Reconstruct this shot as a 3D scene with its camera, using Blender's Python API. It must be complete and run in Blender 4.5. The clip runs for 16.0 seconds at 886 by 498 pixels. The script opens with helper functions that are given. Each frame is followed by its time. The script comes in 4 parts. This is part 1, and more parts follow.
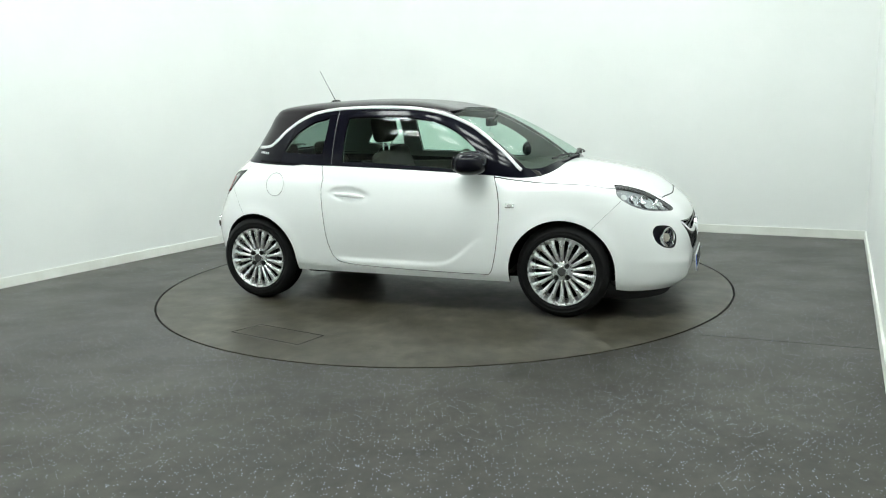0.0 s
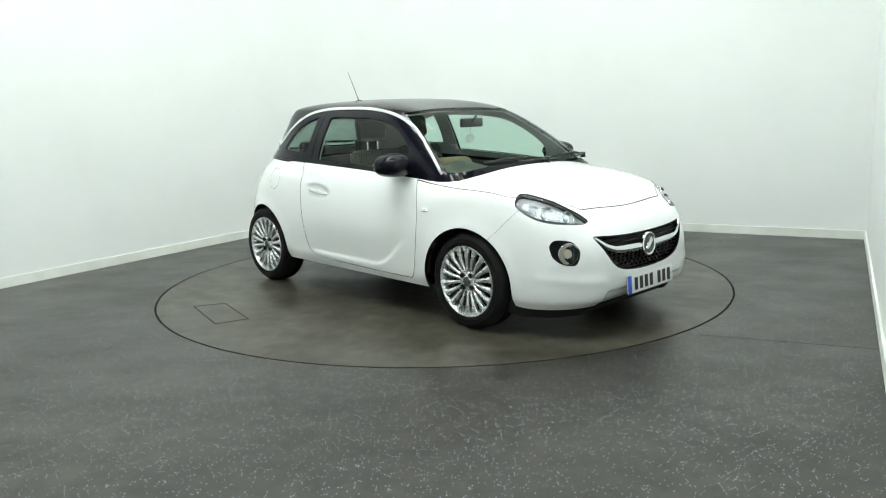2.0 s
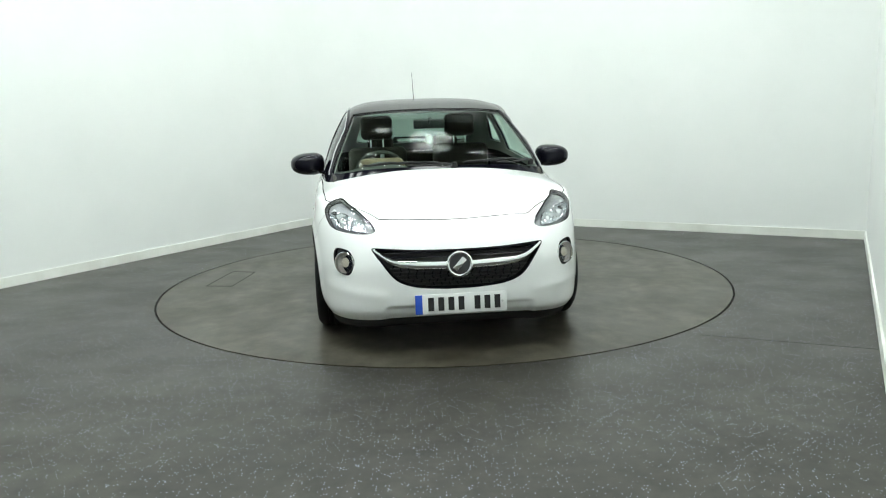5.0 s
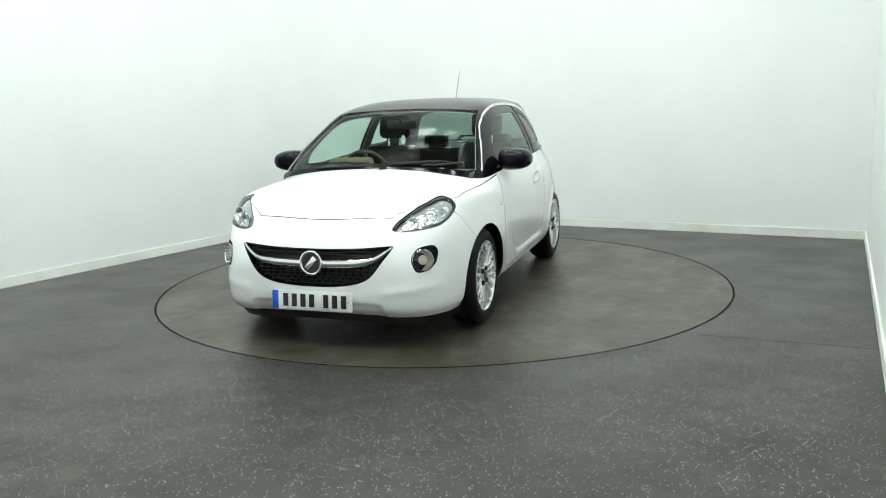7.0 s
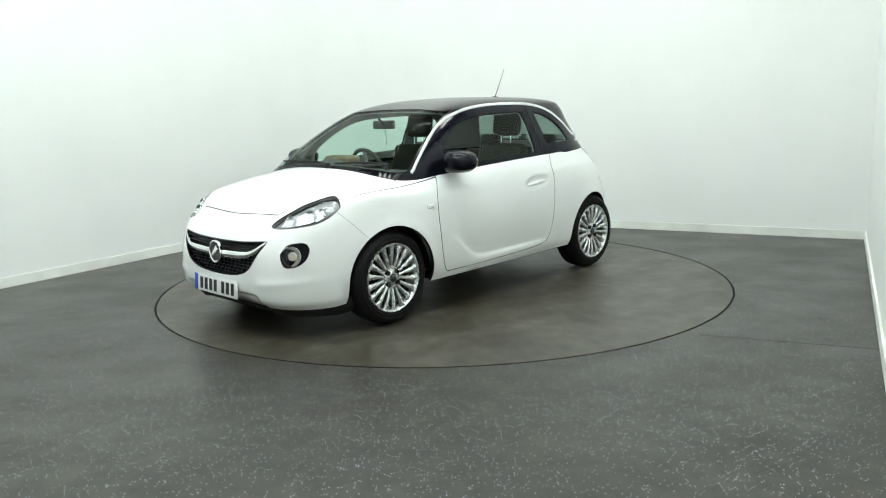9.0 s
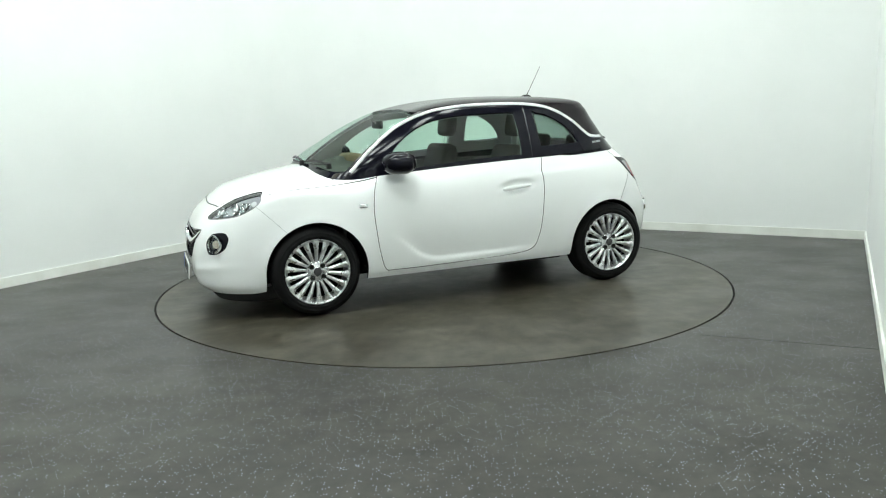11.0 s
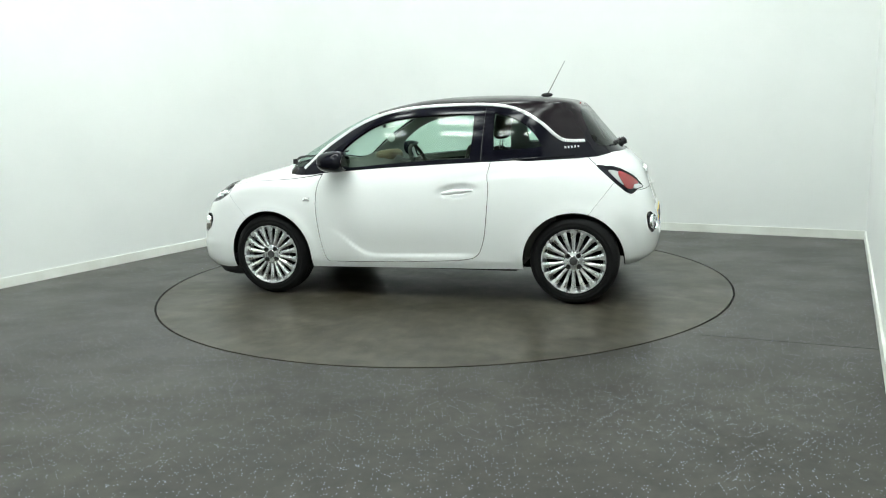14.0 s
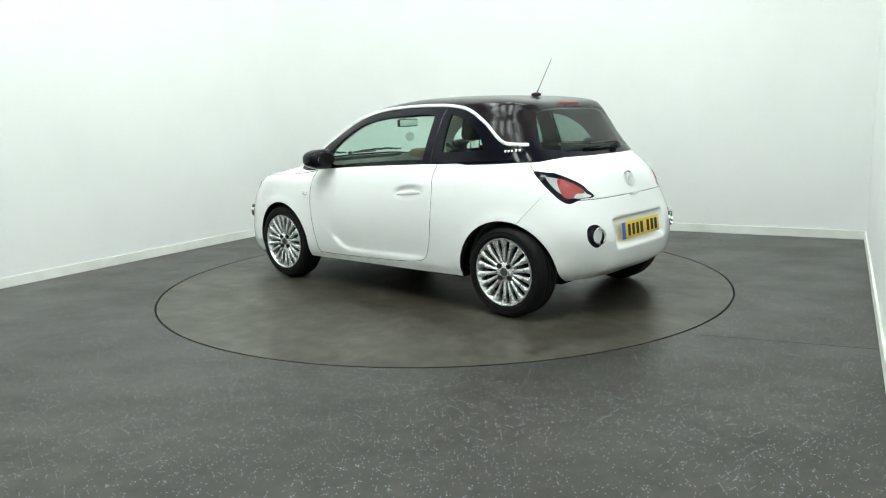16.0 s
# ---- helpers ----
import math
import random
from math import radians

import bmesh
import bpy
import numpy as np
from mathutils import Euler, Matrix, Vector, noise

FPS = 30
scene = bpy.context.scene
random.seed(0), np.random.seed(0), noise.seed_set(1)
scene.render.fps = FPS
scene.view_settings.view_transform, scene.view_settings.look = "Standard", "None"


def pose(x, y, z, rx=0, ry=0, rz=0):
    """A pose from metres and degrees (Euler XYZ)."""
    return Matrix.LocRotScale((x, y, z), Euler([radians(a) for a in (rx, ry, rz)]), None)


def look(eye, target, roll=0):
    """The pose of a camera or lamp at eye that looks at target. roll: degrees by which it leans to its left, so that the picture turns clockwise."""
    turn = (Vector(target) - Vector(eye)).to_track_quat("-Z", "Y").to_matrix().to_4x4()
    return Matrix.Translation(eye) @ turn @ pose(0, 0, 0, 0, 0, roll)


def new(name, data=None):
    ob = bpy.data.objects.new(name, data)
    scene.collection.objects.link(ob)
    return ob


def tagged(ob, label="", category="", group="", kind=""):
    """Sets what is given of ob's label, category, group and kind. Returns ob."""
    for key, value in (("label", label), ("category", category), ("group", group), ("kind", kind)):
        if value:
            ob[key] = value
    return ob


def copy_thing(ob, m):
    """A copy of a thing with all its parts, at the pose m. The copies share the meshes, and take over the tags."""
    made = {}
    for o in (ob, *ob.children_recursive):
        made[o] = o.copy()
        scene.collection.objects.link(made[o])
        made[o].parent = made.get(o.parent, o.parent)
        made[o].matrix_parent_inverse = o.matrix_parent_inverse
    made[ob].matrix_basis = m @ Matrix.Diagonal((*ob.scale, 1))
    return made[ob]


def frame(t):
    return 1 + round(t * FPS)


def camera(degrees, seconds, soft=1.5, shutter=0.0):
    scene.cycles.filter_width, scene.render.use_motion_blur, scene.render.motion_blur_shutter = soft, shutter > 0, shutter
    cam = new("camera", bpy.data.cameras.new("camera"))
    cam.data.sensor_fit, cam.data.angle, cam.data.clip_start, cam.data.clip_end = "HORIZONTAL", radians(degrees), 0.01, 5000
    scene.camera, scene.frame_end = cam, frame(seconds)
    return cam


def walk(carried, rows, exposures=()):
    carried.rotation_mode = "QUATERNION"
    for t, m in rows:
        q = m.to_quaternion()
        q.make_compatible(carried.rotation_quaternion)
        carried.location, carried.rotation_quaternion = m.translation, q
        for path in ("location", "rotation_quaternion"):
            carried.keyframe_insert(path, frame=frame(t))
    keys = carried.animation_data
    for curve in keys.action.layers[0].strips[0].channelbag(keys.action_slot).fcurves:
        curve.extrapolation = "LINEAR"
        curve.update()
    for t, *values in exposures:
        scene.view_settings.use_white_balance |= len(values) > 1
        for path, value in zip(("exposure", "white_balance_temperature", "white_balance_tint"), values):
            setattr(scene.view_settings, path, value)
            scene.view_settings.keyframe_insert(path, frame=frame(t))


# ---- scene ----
# camera: on a stand before the turntable, still
cam = camera(59.28, 16.0, 1.1)
EYE = (0.0, -6.2365, 1.3615)
VIEW = look(EYE, (-0.0006, -1.3143, 0.4830), -1.725)
walk(cam, [(0.0, VIEW), (16.0, VIEW)])
scene.view_settings.exposure = -0.60

# ---- light: a plain white room under square ceiling panels ----
world = bpy.data.worlds.new("world")
scene.world = world
world.use_nodes = True
world.node_tree.nodes["Background"].inputs[0].default_value = (0.82, 0.92, 0.90, 1)
world.node_tree.nodes["Background"].inputs[1].default_value = 0.15

ROOM_H = 5.8
PANEL_POWER = 47.0


# ---- materials ----
def material(name, colour=(0.5, 0.5, 0.5), rough=0.5, metal=0.0, coat=0.0, spec=0.5):
    m = bpy.data.materials.new(name)
    m.use_nodes = True
    b = m.node_tree.nodes["Principled BSDF"]
    b.inputs["Base Color"].default_value = (*colour, 1)
    b.inputs["Roughness"].default_value = rough
    b.inputs["Metallic"].default_value = metal
    b.inputs["Coat Weight"].default_value = coat
    b.inputs["Coat Roughness"].default_value = 0.03
    b.inputs["Specular IOR Level"].default_value = spec
    return m


def node(m, kind, **inputs):
    n = m.node_tree.nodes.new(kind)
    for key, value in inputs.items():
        n.inputs[key.replace("_", " ")].default_value = value
    return n


def wire(m, a, out, b, into):
    m.node_tree.links.new(a.outputs[out], b.inputs[into])


def grain(m, scale, low, high, detail=4.0, into="Base Color", coords="Object", rough=0.55):
    """Noise between two values or colours, wired into the shader."""
    tc, nz, ramp = node(m, "ShaderNodeTexCoord"), node(m, "ShaderNodeTexNoise", Scale=scale, Detail=detail, Roughness=rough), node(m, "ShaderNodeValToRGB")
    ramp.color_ramp.elements[0].position, ramp.color_ramp.elements[1].position = 0.3, 0.7
    for e, c in zip(ramp.color_ramp.elements, (low, high)):
        e.color = (*c, 1) if hasattr(c, "__len__") else (c, c, c, 1)
    wire(m, tc, coords, nz, "Vector")
    wire(m, nz, "Fac", ramp, "Fac")
    if into:
        wire(m, ramp, "Color", m.node_tree.nodes["Principled BSDF"], into)
    return ramp


def bump(m, scale, strength, distance=0.002, detail=3.0, coords="Object"):
    tc, nz, bp = node(m, "ShaderNodeTexCoord"), node(m, "ShaderNodeTexNoise", Scale=scale, Detail=detail), node(m, "ShaderNodeBump", Strength=strength, Distance=distance)
    wire(m, tc, coords, nz, "Vector")
    wire(m, nz, "Fac", bp, "Height")
    wire(m, bp, "Normal", m.node_tree.nodes["Principled BSDF"], "Normal")


def glass(name, tint, rough=0.0, gloss_low=0.022, gloss_most=0.8):
    """A thin pane: tinted see-through, glossier at a slant."""
    m = bpy.data.materials.new(name)
    m.use_nodes = True
    t = m.node_tree
    t.nodes.remove(t.nodes["Principled BSDF"])
    clear, gloss, mix, face = node(m, "ShaderNodeBsdfTransparent", Color=(*tint, 1)), node(m, "ShaderNodeBsdfGlossy", Roughness=rough), node(m, "ShaderNodeMixShader"), node(m, "ShaderNodeLayerWeight", Blend=0.5)
    power, scaled = node(m, "ShaderNodeMath"), node(m, "ShaderNodeMath")
    power.operation, scaled.operation = "POWER", "MULTIPLY_ADD"
    power.inputs[1].default_value = 4.5
    scaled.inputs[1].default_value, scaled.inputs[2].default_value = gloss_most, gloss_low
    wire(m, face, "Facing", power, 0)
    wire(m, power, 0, scaled, 0)
    wire(m, scaled, 0, mix, 0)
    wire(m, clear, 0, mix, 1)
    wire(m, gloss, 0, mix, 2)
    wire(m, mix, 0, t.nodes["Material Output"], "Surface")
    return m


def vinyl(name, worn, fleck=(0.50, 0.52, 0.74), pale=1.0):
    """Dark speckled safety flooring with scuffs; worn: how brown and rubbed it is; pale: how much lighter the sheet is."""
    m = material(name, (0.05, 0.05, 0.05), 0.36, spec=0.34)
    b = m.node_tree.nodes["Principled BSDF"]
    big = grain(m, 0.7, [pale * c for c in (0.0195, 0.0185, 0.0145)], [pale * c for c in (0.0315, 0.0302, 0.0252)], 4.0, into=None)
    stain = grain(m, 2.3, (0.30, 0.24, 0.13), (1.45, 1.43, 1.34), 6.0, into=None, rough=0.62)
    mottle = grain(m, 9.0, (0.35, 0.34, 0.31), (1.62, 1.61, 1.60), 6.0, into=None, rough=0.65)
    tc, mp = node(m, "ShaderNodeTexCoord"), node(m, "ShaderNodeMapping", Scale=(1.0, 1.6, 1.0), Rotation=(0, 0, 0.6))
    streak = node(m, "ShaderNodeTexNoise", Scale=1.6, Detail=3.0, Roughness=0.5)
    wire(m, tc, "Object", mp, "Vector")
    wire(m, mp, "Vector", streak, "Vector")
    mul = node(m, "ShaderNodeMix")
    mul.data_type, mul.blend_type = "RGBA", "MULTIPLY"
    mul.inputs[0].default_value = worn
    wire(m, big, "Color", mul, 6)
    wire(m, stain, "Color", mul, 7)
    rubbed = node(m, "ShaderNodeMix")
    rubbed.data_type, rubbed.blend_type = "RGBA", "MULTIPLY"
    rubbed.inputs[0].default_value = 0.9
    wire(m, mul, 2, rubbed, 6)
    wire(m, mottle, "Color", rubbed, 7)
    # flecks of pale grit
    vor = node(m, "ShaderNodeTexVoronoi", Scale=85.0, Randomness=1.0)
    wire(m, tc, "Object", vor, "Vector")
    size = node(m, "ShaderNodeMath")
    size.operation = "LESS_THAN"
    size.inputs[1].default_value = 0.20
    wire(m, vor, "Distance", size, 0)
    pick = node(m, "ShaderNodeSeparateColor")
    wire(m, vor, "Color", pick, 0)
    few = node(m, "ShaderNodeMath")
    few.operation = "GREATER_THAN"
    few.inputs[1].default_value = 0.62
    wire(m, pick, 0, few, 0)
    both = node(m, "ShaderNodeMath")
    both.operation = "MULTIPLY"
    wire(m, size, 0, both, 0)
    wire(m, few, 0, both, 1)
    dots = node(m, "ShaderNodeMix")
    dots.data_type = "RGBA"
    dots.inputs[7].default_value = (*fleck, 1)
    wire(m, both, 0, dots, 0)
    wire(m, rubbed, 2, dots, 6)
    wire(m, dots, 2, b, "Base Color")
    rr = node(m, "ShaderNodeMapRange")
    rr.inputs[1].default_value, rr.inputs[2].default_value, rr.inputs[3].default_value, rr.inputs[4].default_value = 0.32, 0.68, 0.295, 0.40
    wire(m, streak, "Fac", rr, 0)
    wire(m, rr, 0, b, "Roughness")
    bp = node(m, "ShaderNodeBump", Strength=0.05, Distance=0.001)
    wire(m, vor, "Distance", bp, "Height")
    wire(m, bp, "Normal", b, "Normal")
    return m


WALL = material("white_wall_paint", (0.80, 0.83, 0.81), 0.55)
grain(WALL, 1.3, (0.745, 0.765, 0.750), (0.785, 0.802, 0.788), 5.0)
bump(WALL, 60.0, 0.05)
TRIM = material("white_trim_paint", (0.76, 0.78, 0.74), 0.4)
grain(TRIM, 3.0, (0.66, 0.67, 0.62), (0.80, 0.82, 0.78), 6.0)
FLOOR = vinyl("speckled_vinyl", 0.45)
DISC = vinyl("worn_speckled_vinyl", 0.9, (0.10, 0.10, 0.11), pale=2.0)
GAP = material("dark_gap", (0.01, 0.01, 0.01), 0.8)
WHITE = material("white_car_paint", (0.83, 0.845, 0.84), 0.30, coat=1.0)
BLACK = material("gloss_black_paint", (0.005, 0.005, 0.009), 0.10, coat=0.03, spec=0.14)
ROOF = material("dark_roof_paint", (0.009, 0.006, 0.008), 0.18, coat=0.03, spec=0.18)
CEIL = material("grey_ceiling_paint", (0.14, 0.145, 0.143), 0.8, spec=0.2)
grain(CEIL, 2.0, (0.12, 0.125, 0.123), (0.16, 0.165, 0.163))
RUBBER = material("tyre_rubber", (0.007, 0.007, 0.0073), 0.6, spec=0.15)
bump(RUBBER, 90.0, 0.2, 0.001)
PLASTIC = material("black_plastic", (0.012, 0.012, 0.0125), 0.5, spec=0.3)
bump(PLASTIC, 400.0, 0.15, 0.0005)
UNDER = material("underbody_black", (0.006, 0.006, 0.006), 0.9, spec=0.1)
ALLOY = material("silver_alloy", (0.78, 0.79, 0.80), 0.28, 0.9)
grain(ALLOY, 40.0, 0.24, 0.34, into="Roughness")
CHROME = material("chrome", (0.86, 0.87, 0.88), 0.08, 1.0)
SATIN = material("satin_chrome", (0.72, 0.73, 0.74), 0.28, 1.0)
GLASS = glass("tinted_window_glass", (0.72, 0.865, 0.79))
SCREEN = glass("windscreen_glass", (0.78, 0.89, 0.84), gloss_low=0.003, gloss_most=0.32)
DARKGLASS = glass("dark_rear_glass", (0.27, 0.34, 0.31))
CLEAR = glass("clear_lamp_cover", (0.92, 0.94, 0.95))
REDLENS = material("red_lamp_lens", (0.30, 0.012, 0.014), 0.12, coat=1.0)
FABRIC = material("dark_seat_fabric", (0.028, 0.024, 0.022), 0.95)
grain(FABRIC, 260.0, (0.022, 0.018, 0.015), (0.050, 0.040, 0.033))
# beige windscreen reflection, painted as a surface colour
BEIGE_REFLECTION = material("beige_screen_reflection", (0.15, 0.11, 0.07), 0.7, spec=0.2)
DASH = material("dark_dashboard_skin", (0.060, 0.058, 0.052), 0.7, spec=0.2)
LINING = material("pale_headlining", (0.34, 0.34, 0.32), 0.95, spec=0.1)
grain(LINING, 180.0, (0.30, 0.30, 0.28), (0.38, 0.38, 0.36))
MIRROR = material("mirror_glass", (0.9, 0.9, 0.9), 0.02, 1.0)
PLATE_W = material("white_number_plate", (0.78, 0.79, 0.78), 0.35)
PLATE_Y = material("yellow_number_plate", (0.80, 0.55, 0.03), 0.35)
BLUE = material("blue_plate_band", (0.02, 0.09, 0.55), 0.4)
INK = material("black_plate_ink", (0.01, 0.01, 0.01), 0.5)
GREY = material("grey_print", (0.62, 0.62, 0.62), 0.5)
LAMP = bpy.data.materials.new("light_panel_glow")
LAMP.use_nodes = True
LAMP.node_tree.nodes["Principled BSDF"].inputs["Emission Color"].default_value = (0.92, 1.0, 0.965, 1)
LAMP.node_tree.nodes["Principled BSDF"].inputs["Emission Strength"].default_value = PANEL_POWER


# ---- mesh helpers ----
def link(name, bm, mat, parent=None, label="", smooth=True):
    me = bpy.data.meshes.new(name)
    bm.to_mesh(me)
    bm.free()
    me.materials.append(mat)
    if smooth:
        me.polygons.foreach_set("use_smooth", [True] * len(me.polygons))
        me.set_sharp_from_angle(angle=radians(38))
    ob = new(name, me)
    ob.parent = parent
    if label:
        ob["label"] = label
    return ob


def part(name, bm, mat, parent, label="", smooth=True):
    return link(name, bm, mat, parent, label, smooth)


def box(x0, x1, y0, y1, z0, z1, bevel=0.0, bm=None, m=None, segments=2):
    bm = bm or bmesh.new()
    made = bmesh.ops.create_cube(bm, size=1.0)["verts"]
    for v in made:
        v.co = Vector(((x0 + x1) / 2 + v.co.x * (x1 - x0), (y0 + y1) / 2 + v.co.y * (y1 - y0), (z0 + z1) / 2 + v.co.z * (z1 - z0)))
    if bevel:
        edges = list({e for v in made for e in v.link_edges})
        made = bmesh.ops.bevel(bm, geom=edges, offset=bevel, segments=segments, profile=0.5, affect="EDGES")["verts"]
    if m is not None:
        bmesh.ops.transform(bm, matrix=m, verts=list(set(made)))
    return bm


def lathe(profile, steps=48, m=None, bm=None, closed=False):
    """Turn (radius, height) pairs about the y axis: height runs along +y."""
    bm = bm or bmesh.new()
    rings = []
    for r, h in profile:
        rings.append([bm.verts.new((r * math.cos(2 * math.pi * i / steps), h, r * math.sin(2 * math.pi * i / steps))) for i in range(steps)])
    pairs = list(zip(rings, rings[1:])) + ([(rings[-1], rings[0])] if closed else [])
    for a, b in pairs:
        for i in range(steps):
            bm.faces.new((a[i], a[(i + 1) % steps], b[(i + 1) % steps], b[i]))
    if not closed:
        for ring, flip in ((rings[0], False), (rings[-1], True)):
            if (ring[0].co - ring[steps // 2].co).length > 1e-4:
                bm.faces.new(ring if flip else ring[::-1])
    bmesh.ops.remove_doubles(bm, verts=[v for ring in rings for v in ring], dist=1e-6)
    bmesh.ops.recalc_face_normals(bm, faces=bm.faces[:])
    if m is not None:
        bmesh.ops.transform(bm, matrix=m, verts=bm.verts[:])
    return bm


def tube(points, radius, sides=8, bm=None, taper=1.0):
    """A round bar along points."""
    bm = bm or bmesh.new()
    pts, rings = [Vector(p) for p in points], []
    for i, p in enumerate(pts):
        along = (pts[min(i + 1, len(pts) - 1)] - pts[max(i - 1, 0)]).normalized()
        u = along.orthogonal().normalized() if not i else (u - along * u.dot(along)).normalized()
        w, r = along.cross(u), radius * (1 + (taper - 1) * i / max(1, len(pts) - 1))
        rings.append([bm.verts.new(p + r * (u * math.cos(2 * math.pi * k / sides) + w * math.sin(2 * math.pi * k / sides))) for k in range(sides)])
    for a, b in zip(rings, rings[1:]):
        for k in range(sides):
            bm.faces.new((a[k], a[(k + 1) % sides], b[(k + 1) % sides], b[k]))
    bm.faces.new(rings[0][::-1])
    bm.faces.new(rings[-1])
    return bm


def spline(points, per=12, closed=False):
    """A smooth line through points (Catmull-Rom), as an array."""
    p = np.array(points, float)
    n = len(p)
    if closed:
        p = np.vstack([p[-1], p, p[0], p[1]])
    else:
        p = np.vstack([2 * p[0] - p[1], p, 2 * p[-1] - p[-2]])
    out = []
    for i in range(1, len(p) - 2):
        a, b, c, d = p[i - 1:i + 3]
        for t in np.arange(per) / per:
            out.append(0.5 * (2 * b + (c - a) * t + (2 * a - 5 * b + 4 * c - d) * t * t + (3 * b - a - 3 * c + d) * t ** 3))
    if not closed:
        out.append(p[-2])
    return np.array(out)


def smooth01(t):
    t = np.clip(t, 0, 1)
    return t * t * (3 - 2 * t)


def along(keys, x):
    """Value at x of a smooth line through (x, value) keys."""
    s = spline(sorted(keys), 16)
    return np.interp(x, s[:, 0], s[:, 1])


class Skin:
    """A half of a curved sheet (y >= 0): points, normals and faces, which can be cut along drawn outlines."""

    def __init__(self, co, no, faces):
        self.co, self.no, self.faces = co, no, faces

    def cut(self, g):
        """Split where g(co) changes sign: (inside: g < 0, outside)."""
        val = g(self.co)
        val = np.where(np.abs(val) < 1e-6, 1e-6, val)
        neg = val < 0
        co, no, extra, inner, outer = list(self.co), list(self.no), {}, [], []

        def mid(a, b):
            key = (min(a, b), max(a, b))
            if key not in extra:
                t = val[key[0]] / (val[key[0]] - val[key[1]])
                co.append(self.co[key[0]] * (1 - t) + self.co[key[1]] * t)
                n = self.no[key[0]] * (1 - t) + self.no[key[1]] * t
                no.append(n / max(1e-9, np.linalg.norm(n)))
                extra[key] = len(co) - 1
            return extra[key]

        for f in self.faces:
            s = [neg[i] for i in f]
            if all(s):
                inner.append(f)
            elif not any(s):
                outer.append(f)
            else:
                a, b = [], []
                for k, i in enumerate(f):
                    j = f[(k + 1) % len(f)]
                    (a if s[k] else b).append(i)
                    if s[k] != neg[j]:
                        m = mid(i, j)
                        a.append(m)
                        b.append(m)
                if len(a) > 2:
                    inner.append(tuple(a))
                if len(b) > 2:
                    outer.append(tuple(b))
        co, no = np.array(co), np.array(no)
        return Skin(co, no, inner), Skin(co, no, outer)

    def raised(self, d):
        return Skin(self.co + self.no * d, self.no, self.faces)

    def packed(self):
        used = sorted({i for f in self.faces for i in f})
        at = {u: k for k, u in enumerate(used)}
        return Skin(self.co[used], self.no[used], [tuple(at[i] for i in f) for f in self.faces])

    def mesh(self, name, mat, parent, label="", thick=0.004, sides="both", pane=False, seam=None):
        """Make it a sheet of some thickness on both halves, or on one (sides: both, left, right)."""
        s = self.packed()
        n = len(s.co)
        cos, nos, faces = [], [], []
        for sign in ((1, -1) if sides == "both" else (1,) if sides == "left" else (-1,)):
            base, flip = sum(len(c) for c in cos), np.array((1, sign, 1))
            cos += [s.co * flip, (s.co - s.no * thick) * flip]
            nos += [s.no * flip, -s.no * flip]
            count = {}
            for f in s.faces:
                f = f if sign > 0 else f[::-1]
                faces.append([base + i for i in f])
                if pane:
                    continue
                faces.append([base + n + i for i in f[::-1]])
                for a, b in zip(f, (*f[1:], f[0])):
                    count[(a, b)] = count.get((a, b), 0) + 1
            for a, b in count:
                if (b, a) not in count and not (abs(s.co[a][1]) < 1e-5 and abs(s.co[b][1]) < 1e-5):
                    faces.append([base + b, base + a, base + n + a, base + n + b])
        co, no = np.vstack(cos), np.vstack(nos)
        me = bpy.data.meshes.new(name)
        me.from_pydata(co.tolist(), [], faces)
        me.materials.append(mat)
        # second colour darkens rims and inner faces, painting the shade inside shut lines
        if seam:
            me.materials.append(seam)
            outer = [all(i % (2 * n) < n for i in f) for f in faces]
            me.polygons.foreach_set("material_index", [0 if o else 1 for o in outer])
        me.polygons.foreach_set("use_smooth", [True] * len(me.polygons))
        loops = np.empty(len(me.loops), dtype=np.int32)
        me.loops.foreach_get("vertex_index", loops)
        custom = no[loops]
        # rims keep flat faces
        at = 0
        flat = np.empty(len(me.polygons) * 3)
        me.polygons.foreach_get("normal", flat)
        flat = flat.reshape(-1, 3)
        for k, f in enumerate(faces):
            if np.dot(custom[at], flat[k]) < 0.3:
                custom[at:at + len(f)] = flat[k]
            at += len(f)
        me.normals_split_custom_set(custom.tolist())
        ob = new(name, me)
        ob.parent = parent
        if label:
            ob["label"] = label
        return ob


def inside(outline, axes, per=10, sharp=False):
    """A signed distance (< 0 inside) to a closed smooth outline drawn in two of the axes."""
    p = np.array(outline, float) if sharp else spline(outline, per, True)
    q = np.roll(p, -1, axis=0)

    def g(co):
        pt = axes(co) if callable(axes) else co[:, list(axes)]
        best, odd = np.full(len(pt), 1e9), np.zeros(len(pt), bool)
        for a, b in zip(p, q):
            d = b - a
            t = np.clip(((pt - a) @ d) / max(1e-12, d @ d), 0, 1)
            best = np.minimum(best, np.hypot(*(pt - a - t[:, None] * d).T))
            with np.errstate(divide="ignore", invalid="ignore"):
                hit = ((a[1] > pt[:, 1]) != (b[1] > pt[:, 1])) & (pt[:, 0] < (b[0] - a[0]) * (pt[:, 1] - a[1]) / (b[1] - a[1]) + a[0])
            odd ^= hit
        return np.where(odd, -best, best)
    return g


def both(*gs):
    return lambda co: np.max([g(co) for g in gs], axis=0)


def less(axis, value):
    return lambda co: co[:, axis] - value


def more(axis, value):
    return lambda co: value - co[:, axis]


def grown(g, d):
    return lambda co: g(co) - d


# ---- the room ----
CORNER = Vector((-1.18, 4.147))
U_LEFT = Vector((-0.535, -0.845))       # along the left-hand wall, away from the corner
U_BACK = Vector((0.875, -0.484))        # along the back wall, away from the corner
RIGHT = Vector((4.115, 1.217))          # where back and side walls meet
U_SIDE = Vector((-0.456, -0.890))
COVE = 1.15


